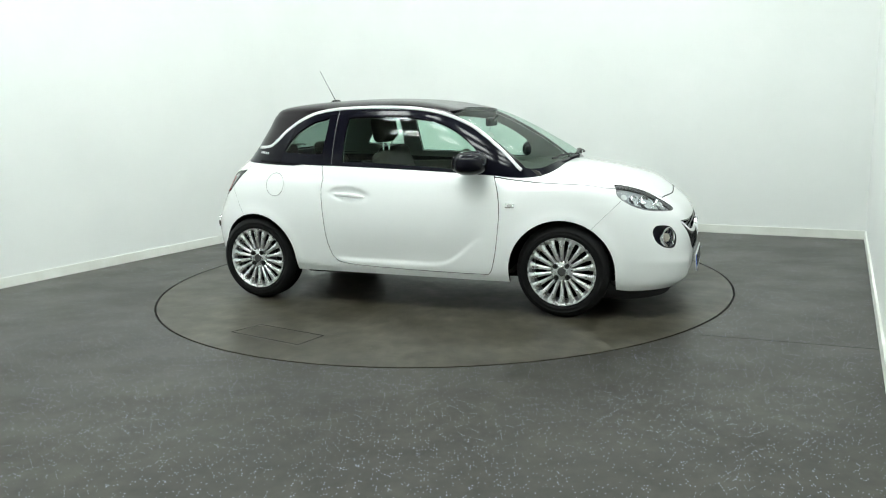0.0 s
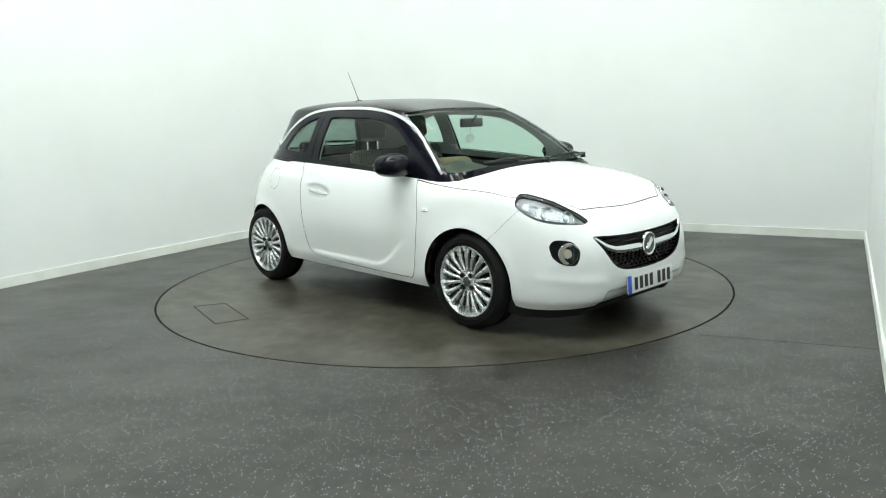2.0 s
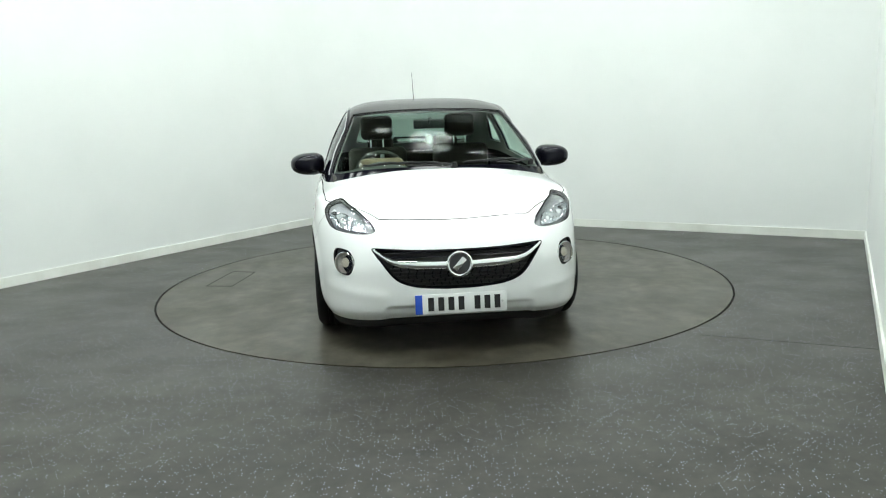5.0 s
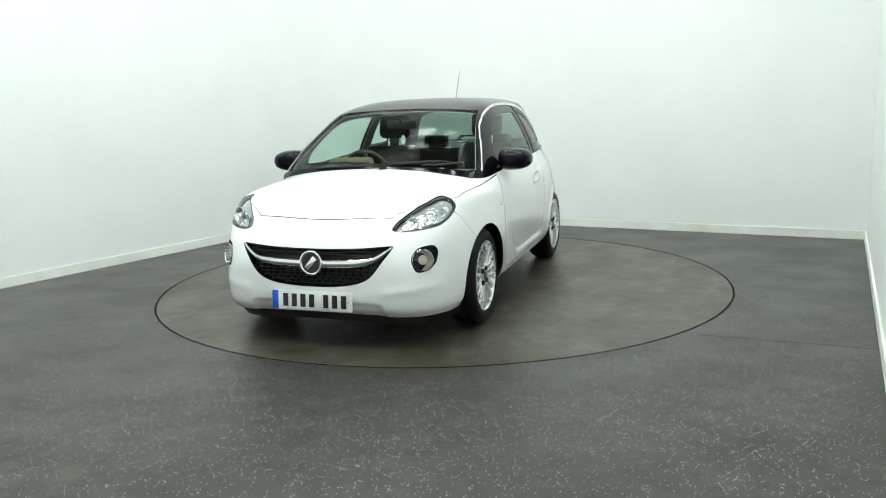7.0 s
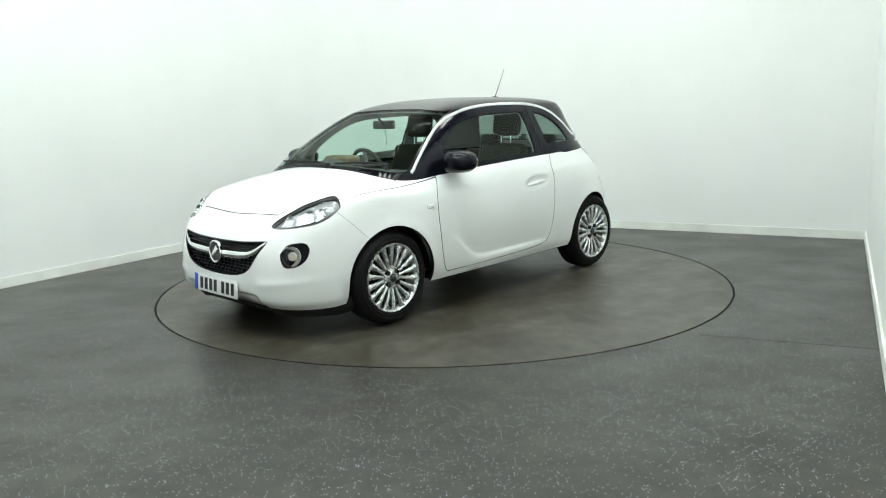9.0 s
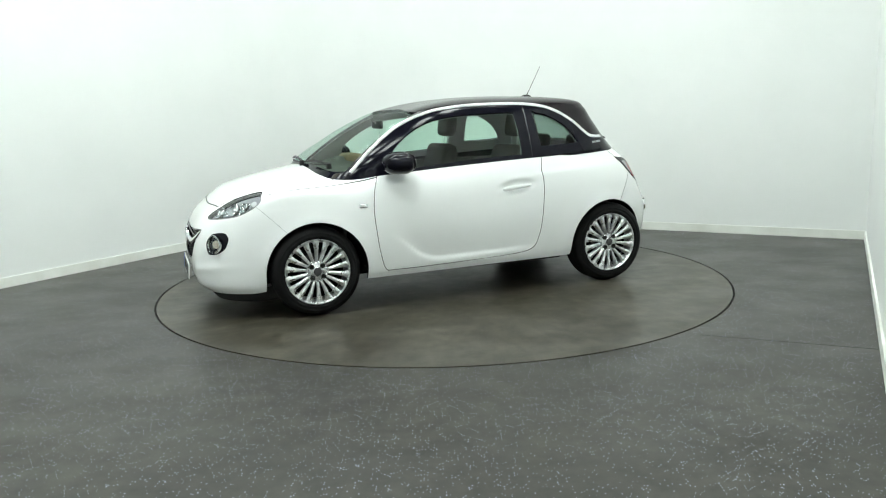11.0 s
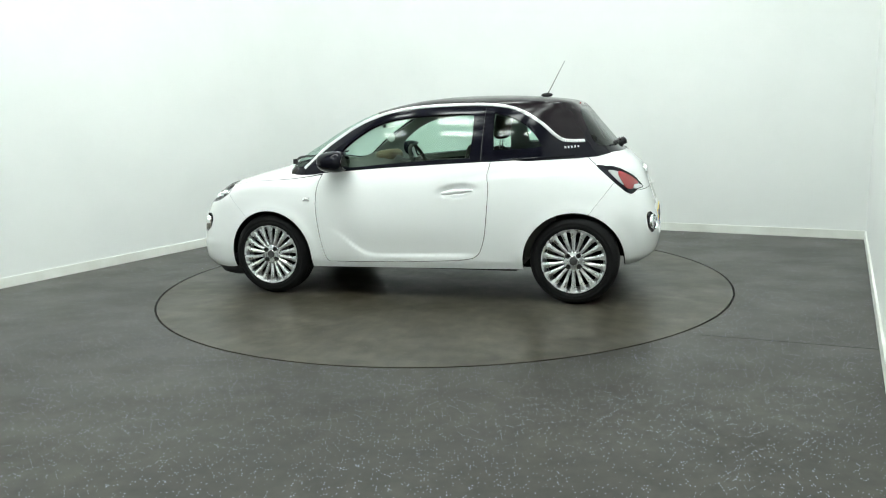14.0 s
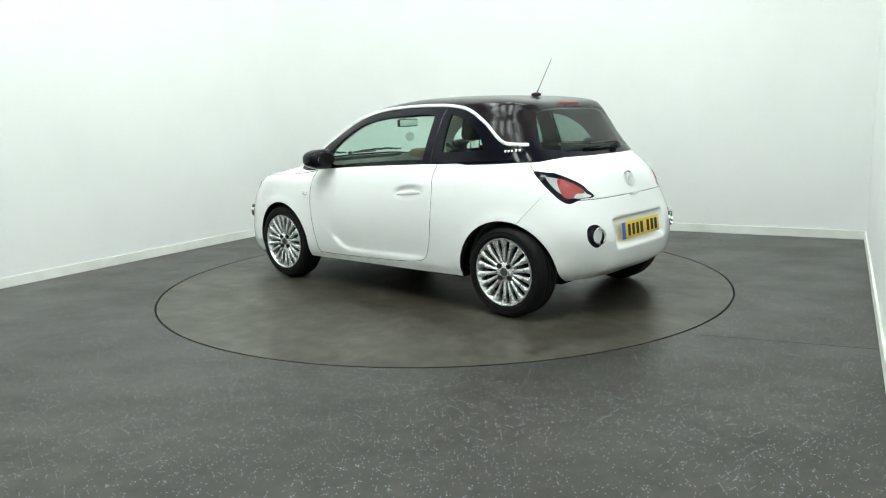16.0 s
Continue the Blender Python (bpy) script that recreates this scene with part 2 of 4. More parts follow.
def strip(name, line, height, depth, mat, label, category):
    """A wall or board that follows a plan line, with its thickness away from the room."""
    bm = bmesh.new()
    rows = []
    for i, p in enumerate(line):
        d = (line[min(i + 1, len(line) - 1)] - line[max(i - 1, 0)]).normalized()
        n = Vector((-d.y, d.x)) * depth
        rows.append([bm.verts.new((*q, z)) for q, z in ((p, 0), (p, height), (p + n, height), (p + n, 0))])
    for a, b in zip(rows, rows[1:]):
        for k in range(4):
            bm.faces.new((a[k], b[k], b[(k + 1) % 4], a[(k + 1) % 4]))
    bm.faces.new(rows[0]), bm.faces.new(rows[-1][::-1])
    bmesh.ops.recalc_face_normals(bm, faces=bm.faces[:])
    return tagged(link(name, bm, mat), label, category, kind="structure")


def cove_line(offset=0.0):
    """The plan line of the left wall, the rounded corner and the back wall."""
    p0, p1 = CORNER + U_LEFT * COVE, CORNER + U_BACK * COVE
    line = [CORNER + U_LEFT * 9.5]
    for i in range(25):
        t = i / 24
        line.append(p0 * (1 - t) ** 2 + CORNER * 2 * t * (1 - t) + p1 * t * t)
    line.append(RIGHT)
    if offset:
        out = []
        for i, p in enumerate(line):
            d = (line[min(i + 1, len(line) - 1)] - line[max(i - 1, 0)]).normalized()
            out.append(p + Vector((d.y, -d.x)) * offset)
        line = out
        line[-1] = line[-1] - U_BACK * offset
    return line


def build_room():
    strip("wall_north", cove_line(), ROOM_H, 0.2, WALL, "white painted studio wall with a rounded corner", "wall")
    side = [RIGHT, RIGHT + U_SIDE * 11.5]
    strip("wall_east", side, ROOM_H, 0.2, WALL, "plain white painted side wall", "wall")
    a, b = CORNER + U_LEFT * 9.5, RIGHT + U_SIDE * 11.5
    strip("wall_south", [b, a], ROOM_H, 0.2, WALL, "white wall behind the camera", "wall")
    strip("baseboard", cove_line(0.016), 0.085, 0.015, TRIM, "narrow white painted baseboard, slightly scuffed", "baseboard")
    strip("baseboard", [RIGHT + U_SIDE * 0.02 - U_BACK * 0.016, RIGHT + U_SIDE * 11.4 - U_BACK * 0.016], 0.085, 0.015, TRIM, "narrow white painted baseboard, slightly scuffed", "baseboard")
    # floor with the round opening of the turntable
    bm = bmesh.new()
    n = 180
    rings = []
    for r, z in ((2.234, -0.05), (2.234, 0.0), (3.0, 0.0), (16.0, 0.0)):
        rings.append([bm.verts.new((r * math.cos(2 * math.pi * i / n), r * math.sin(2 * math.pi * i / n), z)) for i in range(n)])
    for p, q in zip(rings, rings[1:]):
        for i in range(n):
            bm.faces.new((p[i], q[i], q[(i + 1) % n], p[(i + 1) % n]))
    bmesh.ops.recalc_face_normals(bm, faces=bm.faces[:])
    tagged(link("floor", bm, FLOOR), "dark grey speckled vinyl floor with faint scuffs", "floor", kind="structure")
    pit = bmesh.new()
    bmesh.ops.create_circle(pit, cap_ends=True, radius=2.3, segments=90, matrix=pose(0, 0, -0.05))
    tagged(link("pit_floor", pit, GAP), "dark pit beneath the turntable", "pit", kind="structure")
    # a seam between two sheets of vinyl
    a, b = Vector((1.516, -1.776)), Vector((2.50, -2.20))
    d = b - a
    seam = box(-d.length / 2, d.length / 2, -0.002, 0.002, -0.002, 0.0008, m=pose(*((a + b) / 2), 0, 0, 0, math.degrees(math.atan2(d.y, d.x))))
    tagged(link("floor_seam", seam, GAP, smooth=False), "thin dark seam between sheets of vinyl", "seam", kind="structure")
    # ceiling
    c = box(-9, 9, -10, 8, ROOM_H, ROOM_H + 0.15)
    tagged(link("ceiling", c, CEIL, smooth=False), "plain grey ceiling", "ceiling", kind="structure")


def build_panels():
    first = None
    turn = math.degrees(math.atan2(U_BACK.y, U_BACK.x))
    for along_back in (-1.75, -0.6, 0.6, 1.75):
        for toward in (-1.5, -0.3, 0.9, 2.1, 3.3, 4.5):
            if math.hypot(along_back, toward) < 1.2:
                continue
            p = U_BACK * along_back + U_SIDE * toward
            m = pose(p.x, p.y, ROOM_H - 0.012, 0, 0, turn)
            if first is None:
                first = new("ceiling_light")
                first.matrix_basis = m
                tagged(first, "square flat white light panel in the ceiling", "ceiling light", "ceiling lights")
                f = bmesh.new()
                for x0, x1, y0, y1 in ((-0.31, 0.31, -0.31, -0.285), (-0.31, 0.31, 0.285, 0.31), (-0.31, -0.285, -0.285, 0.285), (0.285, 0.31, -0.285, 0.285)):
                    box(x0, x1, y0, y1, -0.008, 0.012, bm=f)
                part("frame", f, TRIM, first, smooth=False)
                part("diffuser", box(-0.284, 0.284, -0.284, 0.284, -0.004, 0.008), LAMP, first, "glowing white diffuser", smooth=False)
            else:
                copy_thing(first, m)


build_room()
build_panels()

# ---- the turntable ----
turntable = new("turntable")
tagged(turntable, "round turntable flush with the floor, covered in worn speckled vinyl", "turntable")


def build_turntable():
    part("disc", lathe([(0.0, -0.04), (2.219, -0.04), (2.219, 0.0), (0.0, 0.0)], 180, pose(0, 0, 0, 90)), DISC, turntable)


build_turntable()

# ---- the car: curved sheets from a nose, a side and a tail line ----
XM = -0.2
BELT = ((-1.5, 1.040), (-0.95, 1.016), (-0.55, 0.996), (-0.15, 0.978), (0.26, 0.956), (0.67, 0.926), (0.83, 0.901), (1.2, 0.86), (1.9, 0.80))
NOSE = ((1.872, 0.200), (1.926, 0.258), (1.934, 0.40), (1.920, 0.55), (1.858, 0.67), (1.752, 0.757), (1.608, 0.845), (1.36, 0.925), (1.08, 0.985))
FLANK = ((0.812, 0.0), (0.836, 0.09), (0.850, 0.27), (0.857, 0.47), (0.853, 0.66), (0.842, 0.79), (0.828, 0.88), (0.812, 0.945), (0.792, 1.0))
TAIL = ((-1.62, 0.255), (-1.70, 0.32), (-1.727, 0.43), (-1.72, 0.55), (-1.675, 0.68), (-1.635, 0.79), (-1.59, 0.90), (-1.53, 0.98), (-1.46, 1.035))
SQUARE_F = (5.4, 5.2, 5.0, 4.9, 5.2, 5.9, 6.6, 6.4, 6.5)
SQUARE_R = (4.0, 4.0, 4.0, 4.0, 3.8, 3.6, 3.4, 3.2, 3.2)
WHEEL_X, WHEEL_Z, ARCH_R = 1.1555, 0.308, 0.345


def sheet(nose, flank, tail, sq_f, sq_r, flank_z, rows, cols, shape=None, fade=2.5, xm=XM, press=None):
    """A half shell: rows of closed plan curves that pass the nose, flank and tail lines."""
    k = np.linspace(0, len(nose) - 1, rows)
    at = np.arange(len(nose))
    smooth = lambda values: np.array([np.interp(t, np.linspace(0, len(nose) - 1, len(s)), s) for s in [spline([(v,) for v in values], 16)[:, 0]] for t in k])
    xf, zf = smooth([p[0] for p in nose]), smooth([p[1] for p in nose])
    w, h = smooth([p[0] for p in flank]), smooth([p[1] for p in flank])
    xr, zr = smooth([p[0] for p in tail]), smooth([p[1] for p in tail])
    nf, nr = smooth(sq_f), smooth(sq_r)
    a = np.linspace(0, math.pi, cols)
    c, s = np.cos(a), np.maximum(np.sin(a), 0)
    c[np.abs(c) < 1e-9] = 0
    s[0] = s[-1] = 0
    co = np.zeros((rows, cols, 3))
    for r in range(rows):
        n = np.where(c >= 0, nf[r], nr[r])
        d = (np.abs(c) ** n + s ** n) ** (1 / n)
        u, v = c / d, s / d
        x = xm + np.where(u >= 0, u * (xf[r] - xm), -u * (xr[r] - xm))
        y = w[r] * v
        b = 1 - v ** fade
        zs = flank_z(x, h[r], k[r] / (len(nose) - 1))
        z = zs * (1 - b) + np.where(u >= 0, zf[r], zr[r]) * b
        co[r] = np.stack([x, y, z], 1)
    if shape:
        co[..., 1] += shape(co[..., 0], co[..., 1], co[..., 2])
    if press:
        co[..., 0] += press(co[..., 0], co[..., 1], co[..., 2])
    du, dv = np.gradient(co, axis=1), np.gradient(co, axis=0)
    no = np.cross(du, dv)
    no[:, (0, -1), 1] = 0
    if flank[-1][0] == 0:
        no[-3:] = (0, 0, -1) if no[rows // 3, cols // 2, 1] < 0 else (0, 0, 1)
    no /= np.maximum(1e-9, np.linalg.norm(no, axis=2, keepdims=True))
    if no[rows // 3, cols // 2, 1] < 0:
        no = -no
        turn = -1
    else:
        turn = 1
    faces = []
    for r in range(rows - 1):
        for q in range(cols - 1):
            i = r * cols + q
            faces.append((i, i + 1, i + cols + 1, i + cols)[::turn])
    return Skin(co.reshape(-1, 3), no.reshape(-1, 3), faces)


def sill(x):
    return 0.232 - 0.011 * x - 0.036 * smooth01((x - 1.35) / 0.25)


def body_z(x, h, k):
    # the wings stand fuller than the flank under the lamps
    full = smooth01((x - 0.75) / 0.65) * np.interp(h, (0.5, 0.79, 0.88, 0.945, 1.0), (0, 0.07, 0.12, 0.085, 0.05))
    return sill(x) + (h + full) * (along(BELT, x) - sill(x))


def body_relief(x, y, z):
    """Wheel-arch lips, the hollow of the lower door and the shoulder crease, as shifts across."""
    on_side = smooth01((y - 0.5) / 0.2)
    d = np.zeros_like(x)
    for sx in (1, -1):
        r = np.hypot(x - sx * 1.15, z - 0.30)
        d += 0.010 * np.exp(-(np.maximum(r - ARCH_R, 0) / 0.05) ** 2) * smooth01((z - 0.2) / 0.15)
    foot = 0.345 + 0.20 * smooth01((x - 0.2) / 0.45) ** 2 - 0.02 * x
    span = smooth01((x + 0.56) / 0.2) * smooth01((0.70 - x) / 0.3)
    t = z - foot
    d -= 0.0105 * span * np.exp(-(t / np.where(t > 0, 0.13, 0.022)) ** 2)
    crease = along(((-1.6, 0.94), (-1.0, 0.918), (-0.55, 0.895), (-0.3, 0.86), (1.0, 0.80)), x)
    t = (z - crease) / 0.03
    d -= 0.007 * smooth01((-0.25 - x) / 0.2) * smooth01((t + 1) / 2) * np.exp(-np.maximum(t, 0) * 0.25)
    d -= 0.026 * np.exp(-(((x + 0.345) / 0.125) ** 2 + ((z - 0.800 + 0.10 * (x + 0.345)) / 0.042) ** 2) ** 2)
    return d * on_side


def nose_relief(x, y, z):
    """The plate's bay in the front bumper, the swage above it, and the plate's bay in the tail, as shifts along the car."""
    ahead = smooth01((x - 1.5) / 0.2)
    bay = smooth01((0.44 - np.abs(y) - 0.25 * (z - 0.25)) / 0.06) * smooth01((0.285 - z) / 0.02)
    swage = np.exp(-((z - 0.300 - 0.10 * np.abs(y)) / 0.030) ** 2) * smooth01((np.abs(y) - 0.38) / 0.1)
    behind = smooth01((-1.5 - x) / 0.1)
    tail_bay = smooth01((0.36 - np.abs(y)) / 0.06) * smooth01((0.645 - z) / 0.03) * smooth01((z - 0.43) / 0.06)
    return ahead * (-0.024 * bay + 0.007 * swage) + behind * 0.042 * tail_bay


BODY = sheet(NOSE, FLANK, TAIL, SQUARE_F, SQUARE_R, body_z, 120, 330, body_relief, press=nose_relief)

G_NOSE = ((1.09, 0.955), (1.0, 1.055), (0.82, 1.16), (0.64, 1.26), (0.46, 1.335), (0.30, 1.374), (0.1, 1.418), (-0.1, 1.448), (-0.3, 1.46))
G_FLANK = ((0.787, 0.962), (0.754, 1.06), (0.710, 1.165), (0.661, 1.26), (0.608, 1.345), (0.550, 1.400), (0.435, 1.438), (0.24, 1.455), (0.0, 1.46))
G_TAIL = ((-1.475, 1.01), (-1.40, 1.09), (-1.32, 1.18), (-1.24, 1.27), (-1.17, 1.345), (-1.09, 1.398), (-0.9, 1.432), (-0.65, 1.453), (-0.4, 1.46))
G_SQF = (8.5, 7.5, 6.5, 6.0, 5.8, 5.2, 4.0, 3.0, 2.5)
G_SQR = (3.2, 3.3, 3.6, 4.2, 5.4, 6.5, 4.6, 3.0, 2.5)
CABIN = sheet(G_NOSE, G_FLANK, G_TAIL, G_SQF, G_SQR, lambda x, h, k: h + (along(BELT, x) - 0.978) * (1 - k) ** 1.5, 110, 330, xm=-0.35)

car = new("car")
tagged(car, "small white three-door hatchback with dark roof and chrome window line", "car")
X, Y, Z = 0, 1, 2
SLANT_F = lambda co: np.stack([(co[:, 1] - co[:, 0]) * 0.7071, co[:, 2]], 1)
SLANT_R = lambda co: np.stack([(co[:, 1] + co[:, 0]) * 0.7071, co[:, 2]], 1)


def arch(co):
    best = np.full(len(co), 9.0)
    for sx in (1, -1):
        dx, dz = co[:, 0] - sx * 1.15, co[:, 2] - 0.30
        best = np.minimum(best, np.where(dz > 0, np.hypot(dx, dz), np.abs(dx)) - ARCH_R)
    return np.maximum(best, 0.45 - co[:, 1])


CHROME_LINE = ((0.872, 0.958), (0.684, 1.125), (0.469, 1.266), (0.259, 1.345), (0.052, 1.380), (-0.152, 1.393), (-0.355, 1.395), (-0.517, 1.391), (-0.678, 1.370), (-0.799, 1.326), (-0.919, 1.251), (-1.0, 1.181), (-1.06, 1.139), (-1.12, 1.127), (-1.21, 1.124))
DOOR_GLASS = ((0.56, 1.085), (0.421, 1.204), (0.254, 1.283), (0.05, 1.316), (-0.153, 1.327), (-0.395, 1.329), (-0.43, 1.29), (-0.425, 1.035), (-0.39, 1.022), (-0.144, 1.010), (0.267, 0.982), (0.46, 0.966), (0.555, 0.985))
QUARTER_GLASS = ((-0.582, 1.318), (-0.62, 1.320), (-0.717, 1.295), (-0.837, 1.222), (-0.915, 1.122), (-0.90, 1.089), (-0.62, 1.077), (-0.592, 1.10))
SCREEN_LINE = ((0.0, 1.0), (0.45, 0.992), (0.68, 0.965), (0.70, 1.0), (0.64, 1.15), (0.555, 1.335), (0.52, 1.352), (0.3, 1.37), (0.0, 1.376))
REAR_GLASS = ((0.0, 1.075), (0.4, 1.078), (0.515, 1.09), (0.53, 1.13), (0.46, 1.29), (0.41, 1.335), (0.3, 1.358), (0.0, 1.362))
DOOR_LINE = ((0.70, 0.925), (0.735, 0.82), (0.747, 0.685), (0.732, 0.52), (0.707, 0.374), (0.672, 0.278), (0.60, 0.270), (0.281, 0.274), (-0.13, 0.287), (-0.375, 0.303), (-0.477, 0.335), (-0.522, 0.42), (-0.546, 0.54), (-0.566, 0.776), (-0.558, 0.896), (-0.518, 1.06), (0.1, 1.08), (0.66, 1.02))
HEADLAMP = ((-0.951, 0.694), (-0.92, 0.724), (-0.874, 0.752), (-0.753, 0.812), (-0.623, 0.851), (-0.56, 0.852), (-0.531, 0.811), (-0.546, 0.778), (-0.615, 0.73), (-0.71, 0.7), (-0.895, 0.683))
FOG = ((-0.891, 0.527), (-0.866, 0.573), (-0.83, 0.596), (-0.747, 0.602), (-0.715, 0.571), (-0.722, 0.528), (-0.741, 0.495), (-0.792, 0.464), (-0.865, 0.461))
GRILLE = ((0.0, 0.592), (0.25, 0.597), (0.47, 0.611), (0.485, 0.600), (0.44, 0.535), (0.36, 0.435), (0.26, 0.392), (0.12, 0.375), (0.0, 0.372))
TAIL_LAMP = ((-0.447, 0.953), (-0.516, 0.948), (-0.587, 0.939), (-0.728, 0.875), (-0.781, 0.83), (-0.822, 0.789), (-0.735, 0.782), (-0.655, 0.756), (-0.602, 0.772), (-0.553, 0.814), (-0.489, 0.884))
REAR_FOG = ((-0.754, 0.6), (-0.816, 0.618), (-0.866, 0.578), (-0.873, 0.535), (-0.855, 0.495), (-0.81, 0.474), (-0.759, 0.519))
LAMP_BOWL = ((-0.904, 0.704), (-0.838, 0.752), (-0.726, 0.785), (-0.628, 0.802), (-0.588, 0.772), (-0.632, 0.737), (-0.711, 0.719), (-0.861, 0.699))
TAIL_WHITE = ((-0.506, 0.928), (-0.6, 0.915), (-0.715, 0.869), (-0.785, 0.796), (-0.676, 0.779), (-0.589, 0.813), (-0.53, 0.873))
TAIL_RED = ((-0.585, 0.905), (-0.68, 0.878), (-0.758, 0.822), (-0.70, 0.806), (-0.655, 0.784), (-0.605, 0.808))
TAIL_CLEAR = ((-0.703, 0.812), (-0.786, 0.802), (-0.792, 0.788), (-0.689, 0.785))
FUEL = [(-0.965 + 0.078 * math.cos(a * math.pi / 8), 0.862 + 0.082 * math.sin(a * math.pi / 8)) for a in range(16)]
GAP_W = 0.0022


def mirrored(outline):
    """An outline drawn for y >= 0, carried over to its mirror image."""
    return list(outline) + [(-y, z) for y, z in outline[::-1] if y > 1e-6]


def panel_cut(skin, g, gap=GAP_W):
    """The piece inside an outline and the rest, with a shut line between them."""
    return skin.cut(grown(g, -gap))[0], skin.cut(grown(g, gap))[1]


# painted shade for the gaps, on the edges and backs of white panels
GAP_SHADE = material("dark_gap_shade", (0.03, 0.03, 0.03), 0.8, spec=0.1)


def build_body():
    rest = BODY.cut(arch)[1]
    lamp_g = both(inside(HEADLAMP, SLANT_F), more(X, 1.2))
    head, rest = panel_cut(rest, lamp_g, 0.0015)
    fog_g = both(inside(FOG, SLANT_F), more(X, 1.2), more(Y, 0.3))
    fog, rest = panel_cut(rest, fog_g, 0.0005)
    grille_g = both(inside(mirrored(GRILLE), (Y, Z)), more(X, 1.2))
    mouth, rest = panel_cut(rest, grille_g, 0.0005)
    tail_g = both(inside(TAIL_LAMP, SLANT_R), less(X, -1.0))
    tail, rest = panel_cut(rest, tail_g, 0.0015)
    rfog_g = both(inside(REAR_FOG, SLANT_R), less(X, -1.0))
    rfog, rest = panel_cut(rest, rfog_g, 0.0005)
    # dark sheet added behind the panels to stop leaking light and shade the gaps
    rest.raised(-0.016).mesh("gap_shade_shell", UNDER, car, "added dark shell that shades the panel gaps", 0.002)
    door, rest = panel_cut(rest, both(inside(DOOR_LINE, (X, Z)), more(Y, 0.5)))
    flap_g = both(inside(FUEL, (X, Z)), more(Y, 0.5))
    patch = rest.cut(grown(flap_g, 0.0014))[0]
    flap, rest = panel_cut(rest, flap_g, 0.0014)
    # the bonnet: behind its front edge and inboard of its side edge
    front_edge = ((-0.5, 1.73), (-0.39, 1.745), (0.0, 1.772), (0.39, 1.745), (0.5, 1.73))
    bonnet_g = lambda co: np.max([co[:, 0] - along(front_edge, co[:, 1]), co[:, 1] - along(BONNET_SIDE, co[:, 0]), 0.6 - co[:, 0], 0.70 - co[:, 2]], axis=0)
    bonnet, rest = panel_cut(rest, bonnet_g, 0.003)
    # bumpers, parted from the wings by a line from arch to lamp
    fb = lambda co: 1.275 + (co[:, 2] - 0.52) * 1.0 - co[:, 0]
    front, rest = panel_cut(rest, fb, 0.0012)
    rb = lambda co: np.maximum(co[:, 0] + 1.262 + (co[:, 2] - 0.639) * 0.776, co[:, 2] - np.where(co[:, 0] > -1.53, 0.83, 0.772))
    rear, rest = panel_cut(rest, rb, 0.0012)
    gate, rest = panel_cut(rest, lambda co: np.maximum(co[:, 0] + 1.30 - (co[:, 2] - 0.953) * 1.05, 0.772 - co[:, 2]), 0.002)
    rest.mesh("body", WHITE, car, "glossy white painted body shell", 0.012, seam=GAP_SHADE)
    front.mesh("front_bumper", WHITE, car, "white front bumper", 0.012, seam=GAP_SHADE)
    rear.mesh("rear_bumper", WHITE, car, "white rear bumper", 0.012, seam=GAP_SHADE)
    bonnet.mesh("bonnet", WHITE, car, "white bonnet", 0.012, seam=GAP_SHADE)
    gate.mesh("tailgate", WHITE, car, "white tailgate panel", 0.012, seam=GAP_SHADE)
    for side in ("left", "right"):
        door.mesh("door", WHITE, car, "white door panel with a hollow along its foot", 0.012, side, seam=GAP_SHADE)
    flap.mesh("fuel_flap", WHITE, car, "round white fuel flap", 0.008, "right", seam=GAP_SHADE)
    patch.mesh("quarter_panel", WHITE, car, "white rear quarter panel", 0.012, "left")
    return head, fog, mouth, tail, rfog


BONNET_SIDE = ((0.55, 0.80), (0.83, 0.775), (1.074, 0.766), (1.306, 0.748), (1.45, 0.728), (1.60, 0.60), (1.76, 0.42), (1.9, 0.40))
head_skin, fog_skin, mouth_skin, tail_skin, rfog_skin = build_body()


def build_cabin():
    glass_part = {}
    rest = CABIN
    door_glass, rest = panel_cut(rest, both(inside(DOOR_GLASS, (X, Z)), more(Y, 0.3)), 0.0)
    quarter, rest = panel_cut(rest, both(inside(QUARTER_GLASS, (X, Z)), more(Y, 0.3)), 0.0)
    screen, rest = panel_cut(rest, both(inside(mirrored(SCREEN_LINE), (Y, Z)), more(X, 0.2)), 0.0)
    back, rest = panel_cut(rest, both(inside(mirrored(REAR_GLASS), (Y, Z)), less(X, -0.8)), 0.0)
    over = spline(CHROME_LINE, 10)
    top = lambda co: np.interp(co[:, 0], over[::-1, 0], over[::-1, 1]) - co[:, 2]
    roof, rest = panel_cut(rest, both(top, lambda co: co[:, 0] - 0.87, lambda co: -1.21 - co[:, 0]), 0.0)
    roof.mesh("roof", ROOF, car, "glossy very dark roof", 0.02)
    rest.mesh("pillar_trim", BLACK, car, "gloss black window surround", 0.018)
    for side in ("left", "right"):
        door_glass.raised(-0.003).mesh("door_window", GLASS, car, "green-tinted door glass", 0.0005, side, True)
        quarter.raised(-0.003).mesh("quarter_window", GLASS, car, "tinted rear side glass", 0.0005, side, True)
    roof.raised(-0.024).mesh("headlining", LINING, car, "pale grey fabric headlining", 0.004)
    rest.raised(-0.022).mesh("pillar_lining", LINING, car, "pale grey pillar lining", 0.004)
    screen.raised(-0.003).mesh("windscreen", SCREEN, car, "clear windscreen", 0.0005, pane=True)
    back.raised(-0.002).mesh("rear_window", DARKGLASS, car, "dark tinted rear window", 0.0005, pane=True)


build_cabin()


GREY_DISC = material("brake_steel", (0.09, 0.09, 0.09), 0.45, 0.6)


